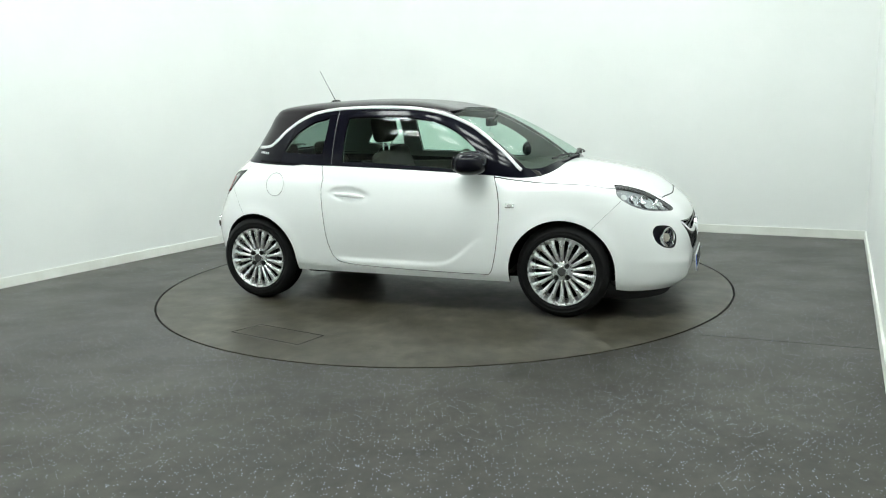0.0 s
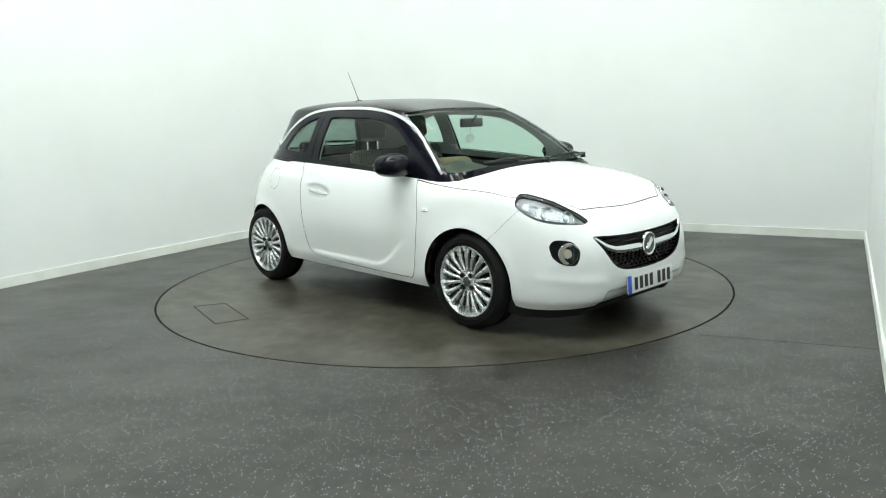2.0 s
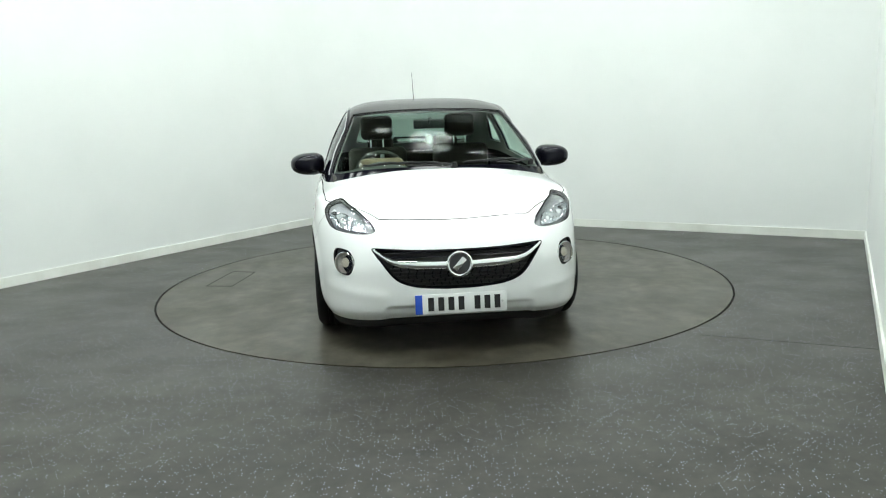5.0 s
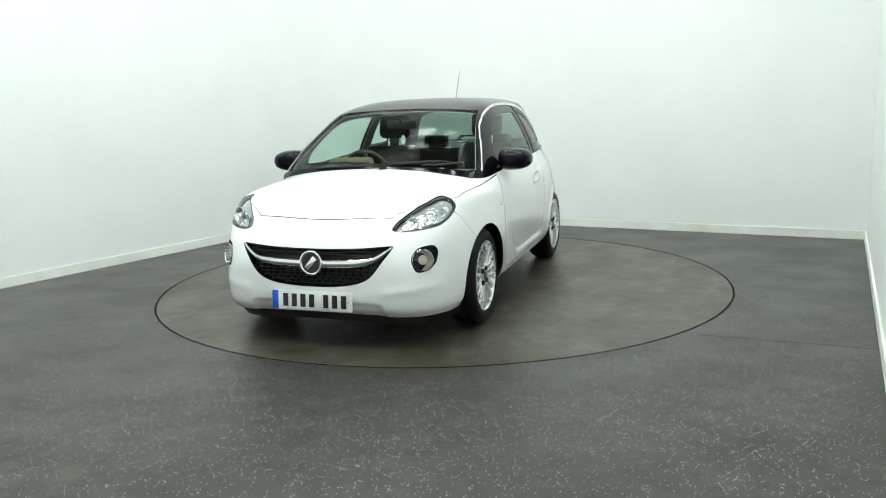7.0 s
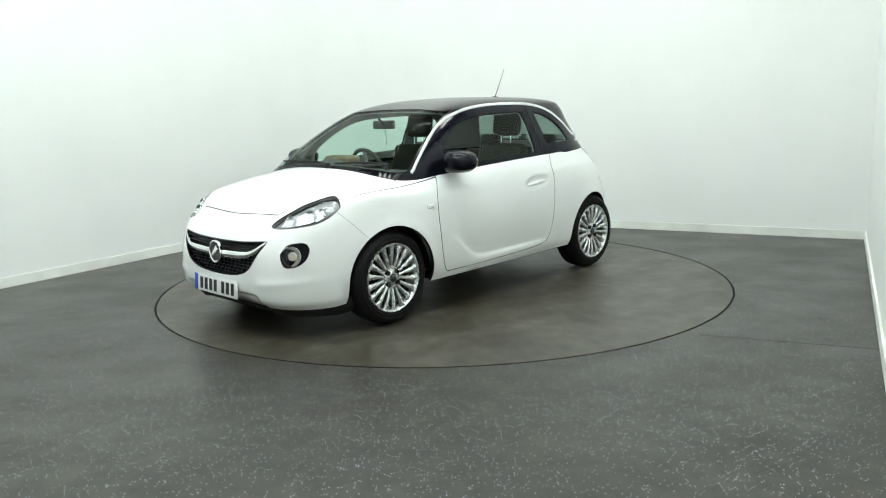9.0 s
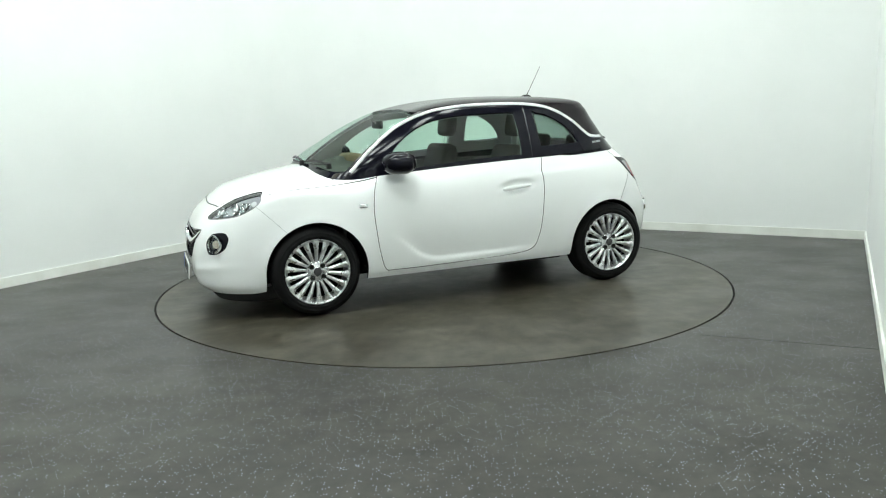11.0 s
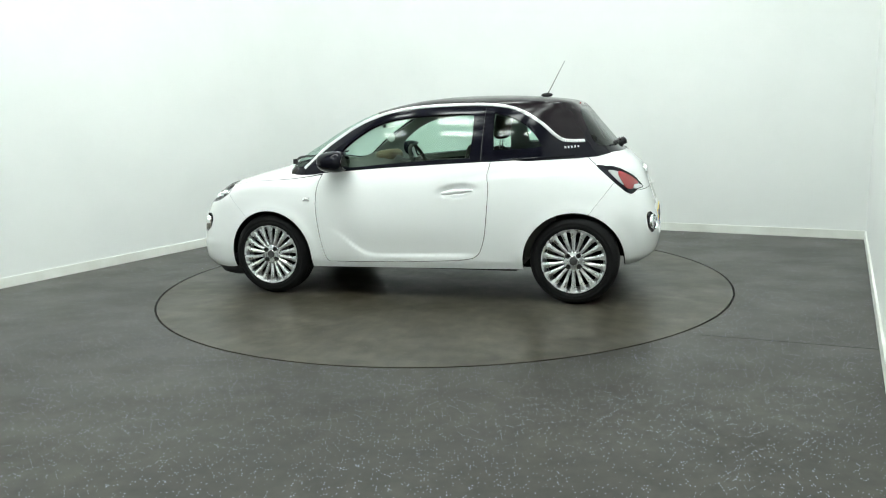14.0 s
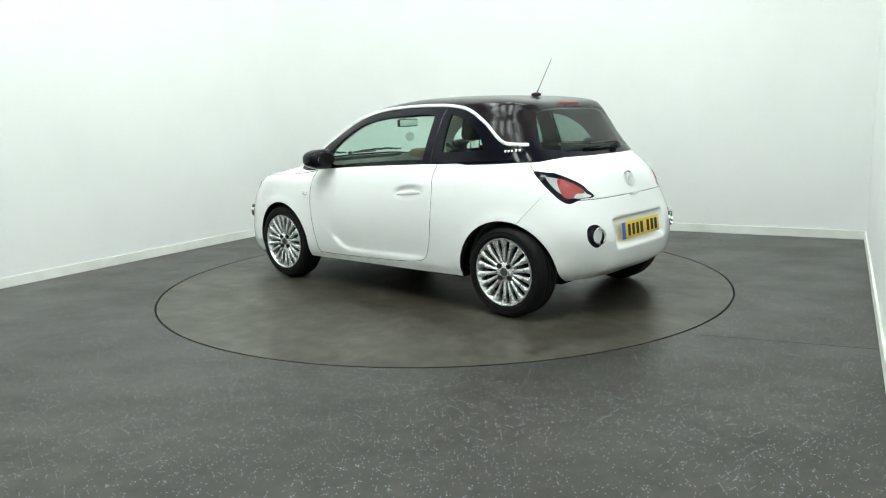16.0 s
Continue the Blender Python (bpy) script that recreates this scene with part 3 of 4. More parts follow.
def tyre_and_rim(name, x, y, side):
    """A wheel whose outer face looks along +y (side 1) or -y (side -1)."""
    wheel = new("wheel")
    wheel.parent = car
    wheel["label"] = "multi-spoke silver alloy wheel with a black tyre"
    wheel.matrix_basis = pose(x, y, WHEEL_Z) @ (Matrix.Identity(4) if side > 0 else pose(0, 0, 0, 0, 0, 180))
    # local: y runs outward, 0 at the outer sidewall
    profile = [(0.212, -0.012), (0.225, -0.002), (0.240, 0.003), (0.243, 0.0045), (0.247, 0.0045), (0.250, 0.003), (0.264, 0.002), (0.266, 0.003), (0.272, 0.001), (0.290, -0.012), (0.302, -0.028), (0.308, -0.05), (0.308, -0.066), (0.301, -0.068), (0.301, -0.075), (0.308, -0.077), (0.308, -0.097), (0.301, -0.099), (0.301, -0.106), (0.308, -0.108), (0.308, -0.127), (0.301, -0.129), (0.301, -0.136), (0.308, -0.138), (0.308, -0.15), (0.302, -0.172), (0.288, -0.19), (0.25, -0.20), (0.212, -0.19)]
    part("tyre", lathe(profile, 72, closed=True), RUBBER, wheel, "black rubber tyre")
    rim = lathe([(0.226, -0.004), (0.223, 0.002), (0.216, 0.001), (0.208, -0.012), (0.200, -0.030), (0.196, -0.09), (0.196, -0.17), (0.205, -0.19), (0.214, -0.19), (0.214, -0.03), (0.222, -0.012)], 72, closed=True)
    rim_ob = part("rim", rim, ALLOY, wheel, "silver alloy rim")
    spokes = 18
    one = bmesh.new()
    rows = []
    for r, half, h, thick in ((0.045, 0.0080, -0.018, 0.03), (0.09, 0.0092, -0.011, 0.03), (0.14, 0.0122, -0.005, 0.026), (0.18, 0.0170, -0.003, 0.022), (0.214, 0.0245, -0.004, 0.018)):
        ring = [(-half, h - thick), (-half, h - 0.006), (-half * 0.45, h), (half * 0.45, h), (half, h - 0.006), (half, h - thick)]
        rows.append([one.verts.new((a, b, r)) for a, b in ring])
    for p, q in zip(rows, rows[1:]):
        for i in range(6):
            one.faces.new((p[i], p[(i + 1) % 6], q[(i + 1) % 6], q[i]))
    one.faces.new(rows[0][::-1]), one.faces.new(rows[-1])
    bmesh.ops.recalc_face_normals(one, faces=one.faces[:])
    first = part("spoke", one, ALLOY, wheel)
    for i in range(1, spokes):
        s = new("spoke", first.data)
        s.parent = wheel
        s.matrix_basis = pose(0, 0, 0, 0, 360 / spokes * i, 0)
    part("hub", lathe([(0.0, -0.06), (0.070, -0.06), (0.070, -0.026), (0.060, -0.016), (0.036, -0.014), (0.031, -0.010), (0.0, -0.010)], 40), ALLOY, wheel, "silver wheel hub")
    part("hub_cap", lathe([(0.0, -0.011), (0.027, -0.011), (0.027, -0.006), (0.020, -0.004), (0.0, -0.004)], 32), GREY_DISC, wheel, "grey hub cap with a round emblem")
    bolt = lathe([(0.0, -0.02), (0.0165, -0.02), (0.0165, -0.005), (0.010, -0.005), (0.009, -0.012), (0.0, -0.012)], 12)
    bolt_me = part("wheel_bolt", bolt, INK, wheel, "dark recessed wheel bolt")
    for i in range(4):
        b = bolt_me if not i else new("wheel_bolt", bolt_me.data)
        b.parent = wheel
        b.matrix_basis = pose(0.053 * math.sin(math.pi * (i / 2 + 0.27)), 0, 0.053 * math.cos(math.pi * (i / 2 + 0.27)))
    part("brake_disc", lathe([(0.0, -0.085), (0.12, -0.085), (0.12, -0.072), (0.07, -0.068), (0.0, -0.068)], 40), GREY_DISC, wheel, "grey steel brake disc")
    # black disc added across the rim; it stands for the shade between spokes
    part("spoke_gap_shade", lathe([(0.0, -0.12), (0.1955, -0.12), (0.1955, -0.09), (0.0, -0.09)], 40), UNDER, wheel, "black disc added to shade the gaps between spokes")
    return wheel


for wx in (WHEEL_X, -WHEEL_X):
    for s in (1, -1):
        tyre_and_rim("wheel", wx, s * (0.828 if wx > 0 else 0.822), s)


def build_underside():
    bm = bmesh.new()
    box(-1.40, 1.62, -0.50, 0.50, 0.19, 0.27, 0.02, bm)
    box(-0.76, 0.76, -0.765, 0.765, 0.215, 0.27, 0.02, bm)
    part("floor_pan", bm, UNDER, car, "black underbody")
    for sx in (1, -1):
        for s in (1, -1):
            liner = bmesh.new()
            n, rows = 24, []
            for i in range(n + 1):
                a = math.pi * (0.0 + i / n)
                c, d = math.cos(a) * 0.352, math.sin(a) * 0.352
                edge = min(0.80, at_side(BODY, sx * 1.15 + c, 0.30 + d)[0] - 0.018)
                rows.append([liner.verts.new((sx * 1.15 + c, s * yy, 0.30 + d)) for yy in (edge, 0.52)])
            for p, q in zip(rows, rows[1:]):
                liner.faces.new((p[0], q[0], q[1], p[1]))
            liner.faces.new([r[1] for r in rows])
            part("wheel_arch_liner", liner, UNDER, car, "black wheel arch liner")



# ---- the car's fittings ----
def at_front(y, z):
    """A point of the body's nose at this y and z, and its normal."""
    sel = BODY.co[:, 0] > 1.2
    i = np.argmin(np.hypot(BODY.co[sel][:, 1] - abs(y), BODY.co[sel][:, 2] - z))
    p, n = BODY.co[sel][i], BODY.no[sel][i]
    return p[0], Vector((n[0], math.copysign(n[1], y), n[2]))


def at_slant(skin, slant, u, z):
    pts = slant(skin.co)
    i = np.argmin(np.hypot(pts[:, 0] - u, pts[:, 1] - z))
    return Vector(skin.co[i]), Vector(skin.no[i])


def at_side(skin, x, z):
    """The y of a flank at this x and z, and its normal."""
    d = np.hypot(skin.co[:, 0] - x, skin.co[:, 2] - z) + np.where(skin.co[:, 1] > 0.35, 0, 9)
    close = d < max(0.012, 1.3 * d.min())
    i = np.argmax(np.where(close, skin.co[:, 1] - d, -9))
    return skin.co[i][1], Vector(skin.no[i])


build_underside()


def facing(p, n, side=1):
    """A pose whose y axis runs along n, for turned pieces; side -1 mirrors it across the car."""
    p, n = Vector((p[0], p[1] * side, p[2])), Vector((n[0], n[1] * side, n[2]))
    return Matrix.Translation(p) @ n.to_track_quat("Y", "Z").to_matrix().to_4x4()


def sweep(points, wide, high, up=(0, 0, 1), sides=10, bm=None, ends=0.35):
    """A bar of oval section along points, slimmer at its ends."""
    bm = bm or bmesh.new()
    pts, rings = [Vector(p) for p in points], []
    last = len(pts) - 1
    for i, p in enumerate(pts):
        d = (pts[min(i + 1, last)] - pts[max(i - 1, 0)]).normalized()
        a = d.cross(Vector(up)).normalized()
        b = a.cross(d)
        k = ends + (1 - ends) * min(1.0, 4 * min(i, last - i) / max(1, last))
        rings.append([bm.verts.new(p + a * (wide / 2 * k * math.cos(2 * math.pi * s / sides)) + b * (high / 2 * k * math.sin(2 * math.pi * s / sides))) for s in range(sides)])
    for p, q in zip(rings, rings[1:]):
        for s in range(sides):
            bm.faces.new((p[s], p[(s + 1) % sides], q[(s + 1) % sides], q[s]))
    bm.faces.new(rings[0][::-1]), bm.faces.new(rings[-1])
    bmesh.ops.recalc_face_normals(bm, faces=bm.faces[:])
    return bm


AMBER_PALE = material("pale_amber_lens", (0.66, 0.56, 0.45), 0.2)
HOUSING = material("grey_lamp_housing", (0.30, 0.30, 0.31), 0.3)
FOG_BOWL = material("warm_fog_reflector", (0.42, 0.36, 0.32), 0.3, 0.7)
FACETS = material("faceted_reflector", (0.60, 0.61, 0.62), 0.2, 1.0)
bump(FACETS, 45.0, 0.9, 0.012, 1.0)
PALE_LENS = material("pale_lamp_lens", (0.42, 0.43, 0.43), 0.15, coat=1.0)


def build_lamps():
    for side, s in (("left", 1), ("right", -1)):
        lamp = head_skin.raised(-0.030).mesh("headlight", HOUSING, car, "dark housing of a clear teardrop headlight", 0.004, side)
        head_skin.raised(-0.001).mesh("lens", CLEAR, lamp, "clear lamp cover", 0.0006, side, True)
        edge = head_skin.cut(grown(inside(HEADLAMP, SLANT_F), -0.0035))[1]
        edge.raised(-0.006).mesh("rim", GREY_DISC, lamp, "dark rim", 0.014, side)
        bowl = head_skin.cut(grown(inside(LAMP_BOWL, SLANT_F), -0.002))[0]
        bowl.raised(-0.017).mesh("reflector", FACETS, lamp, "bright reflector panel", 0.010, side)
        for u, z, r in ((-0.835, 0.728, 0.040), (-0.715, 0.752, 0.046), (-0.635, 0.775, 0.028)):
            p, n = at_slant(head_skin, SLANT_F, u, z)
            p = p - n * 0.018
            n = (n + Vector((0.8, 0, 0))).normalized()
            m = facing(p, n, s)
            part("reflector_bowl", lathe([(r, 0.012), (r * 0.97, 0.014), (r * 0.9, 0.004), (r * 0.6, -0.012), (r * 0.2, -0.018), (r * 0.15, -0.02), (r * 0.9, -0.022), (r, 0.0)], 28, m, closed=True), CHROME, lamp, "polished reflector bowl")
            part("bulb", lathe([(0.0, -0.02), (r * 0.35, -0.018), (r * 0.42, -0.004), (r * 0.3, 0.006), (0.0, 0.010)], 20, m), CLEAR if u > -0.65 else MIRROR, lamp, "lamp lens")
        p, n = at_slant(head_skin, SLANT_F, -0.585, 0.80)
        part("turn_signal", lathe([(0.0, -0.02), (0.022, -0.02), (0.020, 0.0), (0.0, 0.006)], 20, facing(p - n * 0.03, n, s)), GREY, lamp, "pale side bulb")
        # front fog lamp in its black bezel
        fog = fog_skin.raised(-0.012).mesh("fog_light", BLACK, car, "gloss black oval bezel around a round fog light", 0.03, side)
        p, n = at_slant(fog_skin, SLANT_F, -0.822, 0.525)
        m = facing(p + n * 0.002, (n + Vector((0.45, 0, 0))).normalized(), s) @ Matrix.Diagonal((1.12, 1, 1.12, 1))
        part("ring", lathe([(0.056, -0.02), (0.056, 0.003), (0.0535, 0.005), (0.050, -0.006), (0.049, -0.02)], 32, m, closed=True), CHROME, fog, "chrome ring")
        part("bulb", lathe([(0.0, -0.020), (0.026, -0.018), (0.022, -0.008), (0.0, -0.004)], 20, m), AMBER_PALE, fog, "pale amber bulb")
        part("lens", lathe([(0.0, -0.001), (0.03, -0.002), (0.048, -0.007), (0.048, -0.0078), (0.03, -0.0028), (0.0, -0.0018)], 28, m), CLEAR, fog, "clear round lens")
        part("reflector_bowl", lathe([(0.0, -0.024), (0.02, -0.022), (0.049, -0.012), (0.049, -0.025), (0.0, -0.03)], 28, m), FOG_BOWL, fog, "bright bowl")
        # tail lamp
        tail = tail_skin.raised(-0.003).mesh("tail_light", BLACK, car, "gloss black tail light with red and white lenses", 0.02, side)
        tail_skin.cut(grown(inside(TAIL_WHITE, SLANT_R), -0.009))[0].raised(0.001).mesh("white_lens", PALE_LENS, tail, "white lens band", 0.006, side)
        tail_skin.cut(inside(TAIL_RED, SLANT_R))[0].raised(0.004).mesh("red_lens", REDLENS, tail, "red lens", 0.006, side)
        tail_skin.cut(inside(TAIL_CLEAR, SLANT_R))[0].raised(0.006).mesh("clear_lens", GREY, tail, "grey reverse lens", 0.006, side)
        rear = rfog_skin.raised(-0.008).mesh("rear_fog_light", BLACK, car, "round rear lamp in a gloss black bezel", 0.03, side)
        p, n = at_slant(rfog_skin, SLANT_R, -0.828, 0.545)
        m = facing(p + n * 0.004, (n + Vector((-0.3, 0, 0))).normalized(), s)
        part("ring", lathe([(0.056, -0.02), (0.056, 0.006), (0.050, 0.008), (0.046, -0.008), (0.045, -0.02)], 32, m, closed=True), CHROME, rear, "chrome ring")
        part("lens", lathe([(0.0, -0.02), (0.044, -0.02), (0.044, -0.012), (0.0, -0.006)], 28, m), SATIN, rear, "grey lens")


build_lamps()


def emblem(parent, m, r, field=None):
    """A round badge: chrome ring, grey disc and a plain slanted bar."""
    badge = part("emblem", lathe([(0.0, -0.006), (r, -0.006), (r, 0.006), (r * 0.9, 0.009), (r * 0.8, 0.004), (0.0, 0.004)], 40, m), CHROME, parent, "round chrome badge")
    part("field", lathe([(0.0, 0.0035), (r * 0.79, 0.0035), (r * 0.79, 0.0052), (0.0, 0.0052)], 32, m), field or GREY_FIELD, badge, "grey field")
    part("mark", box(-r * 0.58, r * 0.58, 0.003, 0.010, -r * 0.22, r * 0.22, 0.003, m=m @ pose(0, 0, 0, 0, 48, 0)), CHROME, badge, "plain chrome mark")


GREY_FIELD = material("badge_grey", (0.05, 0.05, 0.055), 0.25, 0.4)


def build_front():
    grille = mouth_skin.raised(-0.045).mesh("grille", INK, car, "black front grille with a mesh and a chrome bar", 0.004)
    # surround lip
    lip = mouth_skin.cut(grown(inside(mirrored(GRILLE), (Y, Z)), -0.008))[1]
    lip.raised(-0.003).mesh("surround", BLACK, grille, "gloss black surround", 0.042)
    ys = np.linspace(-1, 1, 41)
    for z, half, deep in ((0.578, 0.455, 0.018), (0.553, 0.425, 0.018)):
        pts = [(at_front(y * half, z)[0] - deep, y * half, z + 0.006 * y * y) for y in ys]
        part("slat", sweep(pts, 0.022, 0.007, bm=bmesh.new(), ends=1.0), BLACK, grille, "gloss black slat")
    bar = []
    for y in ys:
        yy = y * 0.478
        z = float(np.interp(abs(yy), (0, 0.10, 0.25, 0.34, 0.39, 0.43, 0.478), (0.507, 0.508, 0.513, 0.523, 0.540, 0.565, 0.602)))
        bar.append((at_front(yy, z)[0] - 0.004, yy, z))
    bm = bmesh.new()
    sweep([Vector(p) for p in bar], 0.03, 0.047, bm=bm, ends=0.4)
    part("chrome_bar", bm, CHROME, grille, "winged chrome bar")
    # lower mesh: staggered cells
    first, row = None, 0
    for z in np.arange(0.392, 0.50, 0.0205):
        half = float(np.interp(z, (0.38, 0.40, 0.435, 0.50), (0.10, 0.25, 0.335, 0.395)))
        pts = [(at_front(y * half, z)[0] - 0.022, y * half, z) for y in ys]
        part("rib", sweep(pts, 0.014, 0.0045, sides=6, ends=1.0), PLASTIC, grille, "black mesh rib")
        row += 1
        for y in np.arange(-half + 0.02 + 0.0225 * (row % 2), half, 0.045):
            if first is None:
                first = part("mesh_web", box(-0.008, 0.004, -0.0025, 0.0025, -0.0105, 0.0105, 0.0015, segments=1), BLACK, grille)
                web = first
            else:
                web = new("mesh_web", first.data)
                web.parent = grille
            web.matrix_basis = pose(at_front(y, z)[0] - 0.020, y, z + 0.010, 24 if row % 2 else -24)
    emblem(car, facing((1.936, 0.0, 0.512), (1, 0, 0.05)), 0.074)
    # black lower lip
    line = BODY.co[:330]
    keep = line[line[:, 0] > 1.40]
    co = np.vstack([keep * (0.985, 0.985, 1) + (0, 0, 0.03), keep * (0.985, 0.985, 1) + (0, 0, -0.012), keep * (0.965, 0.97, 1) + (0, 0, -0.062), keep * (0.93, 0.94, 1) + (0, 0, -0.066)])
    n = len(keep)
    out = keep - np.array((0.9, 0, 0))
    out[:, 2] = 0
    out /= np.linalg.norm(out, axis=1, keepdims=True)
    down = out * 0.4 + (0, 0, -0.9)
    faces = [(r * n + i, r * n + i + 1, (r + 1) * n + i + 1, (r + 1) * n + i)[::-1] for r in range(3) for i in range(n - 1)]
    Skin(co, np.vstack([out, out, out * 0.7 + (0, 0, -0.5), down]), faces).mesh("front_lip", PLASTIC, car, "matt black lower lip", 0.006)


build_front()


def number_plate(x, z, toward, face, label):
    """A plate whose face looks along toward (1: ahead, -1: behind), with plain bars for its characters."""
    m = pose(x, 0, z, 0, -4 * toward if toward > 0 else 6) @ (pose(0, 0, 0, 0, 0, 90) if toward > 0 else pose(0, 0, 0, 0, 0, -90))
    plate = part("number_plate", box(-0.26, 0.26, -0.006, 0.0, -0.0555, 0.0555, 0.002, m=m), face, car, label)
    part("band", box(-0.259, -0.219, -0.0072, -0.004, -0.0545, 0.0545, 0.0005, m=m), BLUE, plate, "blue end band")
    for k, xx in enumerate((-0.170, -0.113, -0.056, 0.001, 0.092, 0.149, 0.206)):
        mm = m @ pose(xx, -0.0074, 0)
        part("plate_bar", box(-0.0165, 0.0165, -0.001, 0.002, -0.038, 0.038, m=mm), INK, plate, "plain black bar", False)
    part("fixing_cap", lathe([(0.0, 0.0), (0.007, 0.0), (0.006, 0.002), (0.0, 0.002)], 12, m @ pose(0.235, -0.006, 0, 0, 0, 180)), GREY, plate)


def build_plates():
    number_plate(1.952, 0.292, 1, PLATE_W, "white number plate with a blue band")
    number_plate(-1.706, 0.545, -1, PLATE_Y, "yellow number plate with a blue band")


build_plates()


def build_sides():
    for s in (1, -1):
        # handle in its hollow
        y, n = at_side(BODY, -0.345, 0.79)
        pts = [(-0.232 - 0.225 * t, s * (0.842 + 0.012 * math.sin(math.pi * t) ** 0.5), 0.779 + 0.022 * t + 0.004 * math.sin(math.pi * t)) for t in np.linspace(0, 1, 15)]
        part("door_handle", sweep(pts, 0.020, 0.034, ends=0.45), WHITE, car, "white pull handle")
        # side indicator
        y, n = at_side(BODY, 0.82, 0.735)
        ind = part("side_indicator", box(-0.030, 0.030, -0.004, 0.006, -0.014, 0.014, 0.004, m=facing((0.82, y, 0.735), n, s)), CHROME, car, "small clear side indicator")
        part("lens", box(-0.018, 0.018, 0.0, 0.0085, -0.008, 0.008, 0.002, m=facing((0.82, y, 0.735), n, s)), GREY, ind, "pale grey lens")
        # mirror
        bm = bmesh.new()
        bmesh.ops.create_uvsphere(bm, u_segments=36, v_segments=20, radius=1.0)
        for v in bm.verts:
            x, yy, z = v.co
            sq = lambda q, e: math.copysign(abs(q) ** e, q)
            back = 0.52 if x < 0 else 1.0
            v.co = Vector((0.545 + 0.140 * sq(x, 0.8) * back, s * (0.884 + 0.118 * sq(yy, 0.75)), 1.014 + 0.077 * sq(z, 0.75) * (1 - 0.16 * yy)))
        mirror = part("door_mirror", bm, BLACK, car, "gloss black door mirror")
        part("mirror_glass", lathe([(0.0, -0.001), (1.0, -0.001), (1.0, 0.001), (0.0, 0.001)], 32, Matrix.Translation((0.472, s * 0.884, 1.014)) @ pose(0, 0, 0, 0, 0, 90) @ Matrix.Diagonal((0.082, 1, 0.052, 1))), MIRROR, mirror, "mirror glass")
        stalk = sweep([(0.60, s * 0.765, 0.955), (0.59, s * 0.80, 0.962), (0.575, s * 0.835, 0.975)], 0.06, 0.035, sides=12, ends=0.9)
        part("mirror_foot", stalk, BLACK, mirror, "black mirror foot")
        # chrome line over the side windows
        line = []
        for x, z in spline(CHROME_LINE, 8):
            y, n = at_side(CABIN, x, z)
            line.append((x, s * (y + 0.002), z))
        part("chrome_strip", strip_bar(line, s), STRIP, car, "polished chrome strip over the side windows")
        # plain bars in place of the model name on the rear pillar
        for k in range(5):
            x = -1.085 - 0.021 * k
            y, n = at_side(CABIN, x, 1.085)
            part("pillar_mark", box(-0.006, 0.006, 0.0, 0.004, -0.008, 0.008, 0.001, m=facing((x, y, 1.083 + 0.001 * k), n, s)), SATIN, car, "small silver bar")
        # chrome-black weather strip along the belt
        line = []
        for x in np.linspace(0.62, -1.15, 60):
            z = float(along(BELT, x)) + 0.004
            line.append((x, s * (at_side(CABIN, x, z)[0] + 0.003), z))
        part("belt_strip", sweep(line, 0.012, 0.014, sides=6, ends=0.8), BLACK, car, "gloss black belt strip")
        for x in (-0.505,):
            line = [(x - 0.004 * i * 0.2, s * (at_side(CABIN, x, z)[0] + 0.001), z) for i, z in enumerate(np.linspace(0.998, 1.385, 14))]
            part("pillar_seam", sweep(line, 0.006, 0.006, up=(1, 0, 0), sides=6, ends=1.0), GREY_FIELD, car, "seam between door and rear pillar")


def strip_bar(line, s):
    """A slim rounded bar that lies on the flank: wide along the panel, thin across it."""
    bm, rings = bmesh.new(), []
    pts = [Vector(p) for p in line]
    for i, p in enumerate(pts):
        d = (pts[min(i + 1, len(pts) - 1)] - pts[max(i - 1, 0)]).normalized()
        out = Vector((0, s, 0.3)).normalized()
        a = d.cross(out).normalized()
        rings.append([bm.verts.new(p + a * (0.0112 * math.cos(t)) + out * (0.0035 * math.sin(t))) for t in np.linspace(0, 2 * math.pi, 11)[:-1]])
    for p, q in zip(rings, rings[1:]):
        for k in range(10):
            bm.faces.new((p[k], p[(k + 1) % 10], q[(k + 1) % 10], q[k]))
    bm.faces.new(rings[0][::-1]), bm.faces.new(rings[-1])
    bmesh.ops.recalc_face_normals(bm, faces=bm.faces[:])
    return bm


STRIP = material("bright_trim", (0.80, 0.81, 0.82), 0.25, 0.1, coat=1.0)
build_sides()


def cabin_point(y, z, front=True, lift=0.0):
    sel = (CABIN.co[:, 0] > 0.1) if front else (CABIN.co[:, 0] < -0.8)
    i = np.argmin(np.hypot(CABIN.co[sel][:, 1] - abs(y), CABIN.co[sel][:, 2] - z))
    p, n = CABIN.co[sel][i], CABIN.no[sel][i]
    q = p + n * lift
    return Vector((q[0], math.copysign(q[1], y), q[2]))


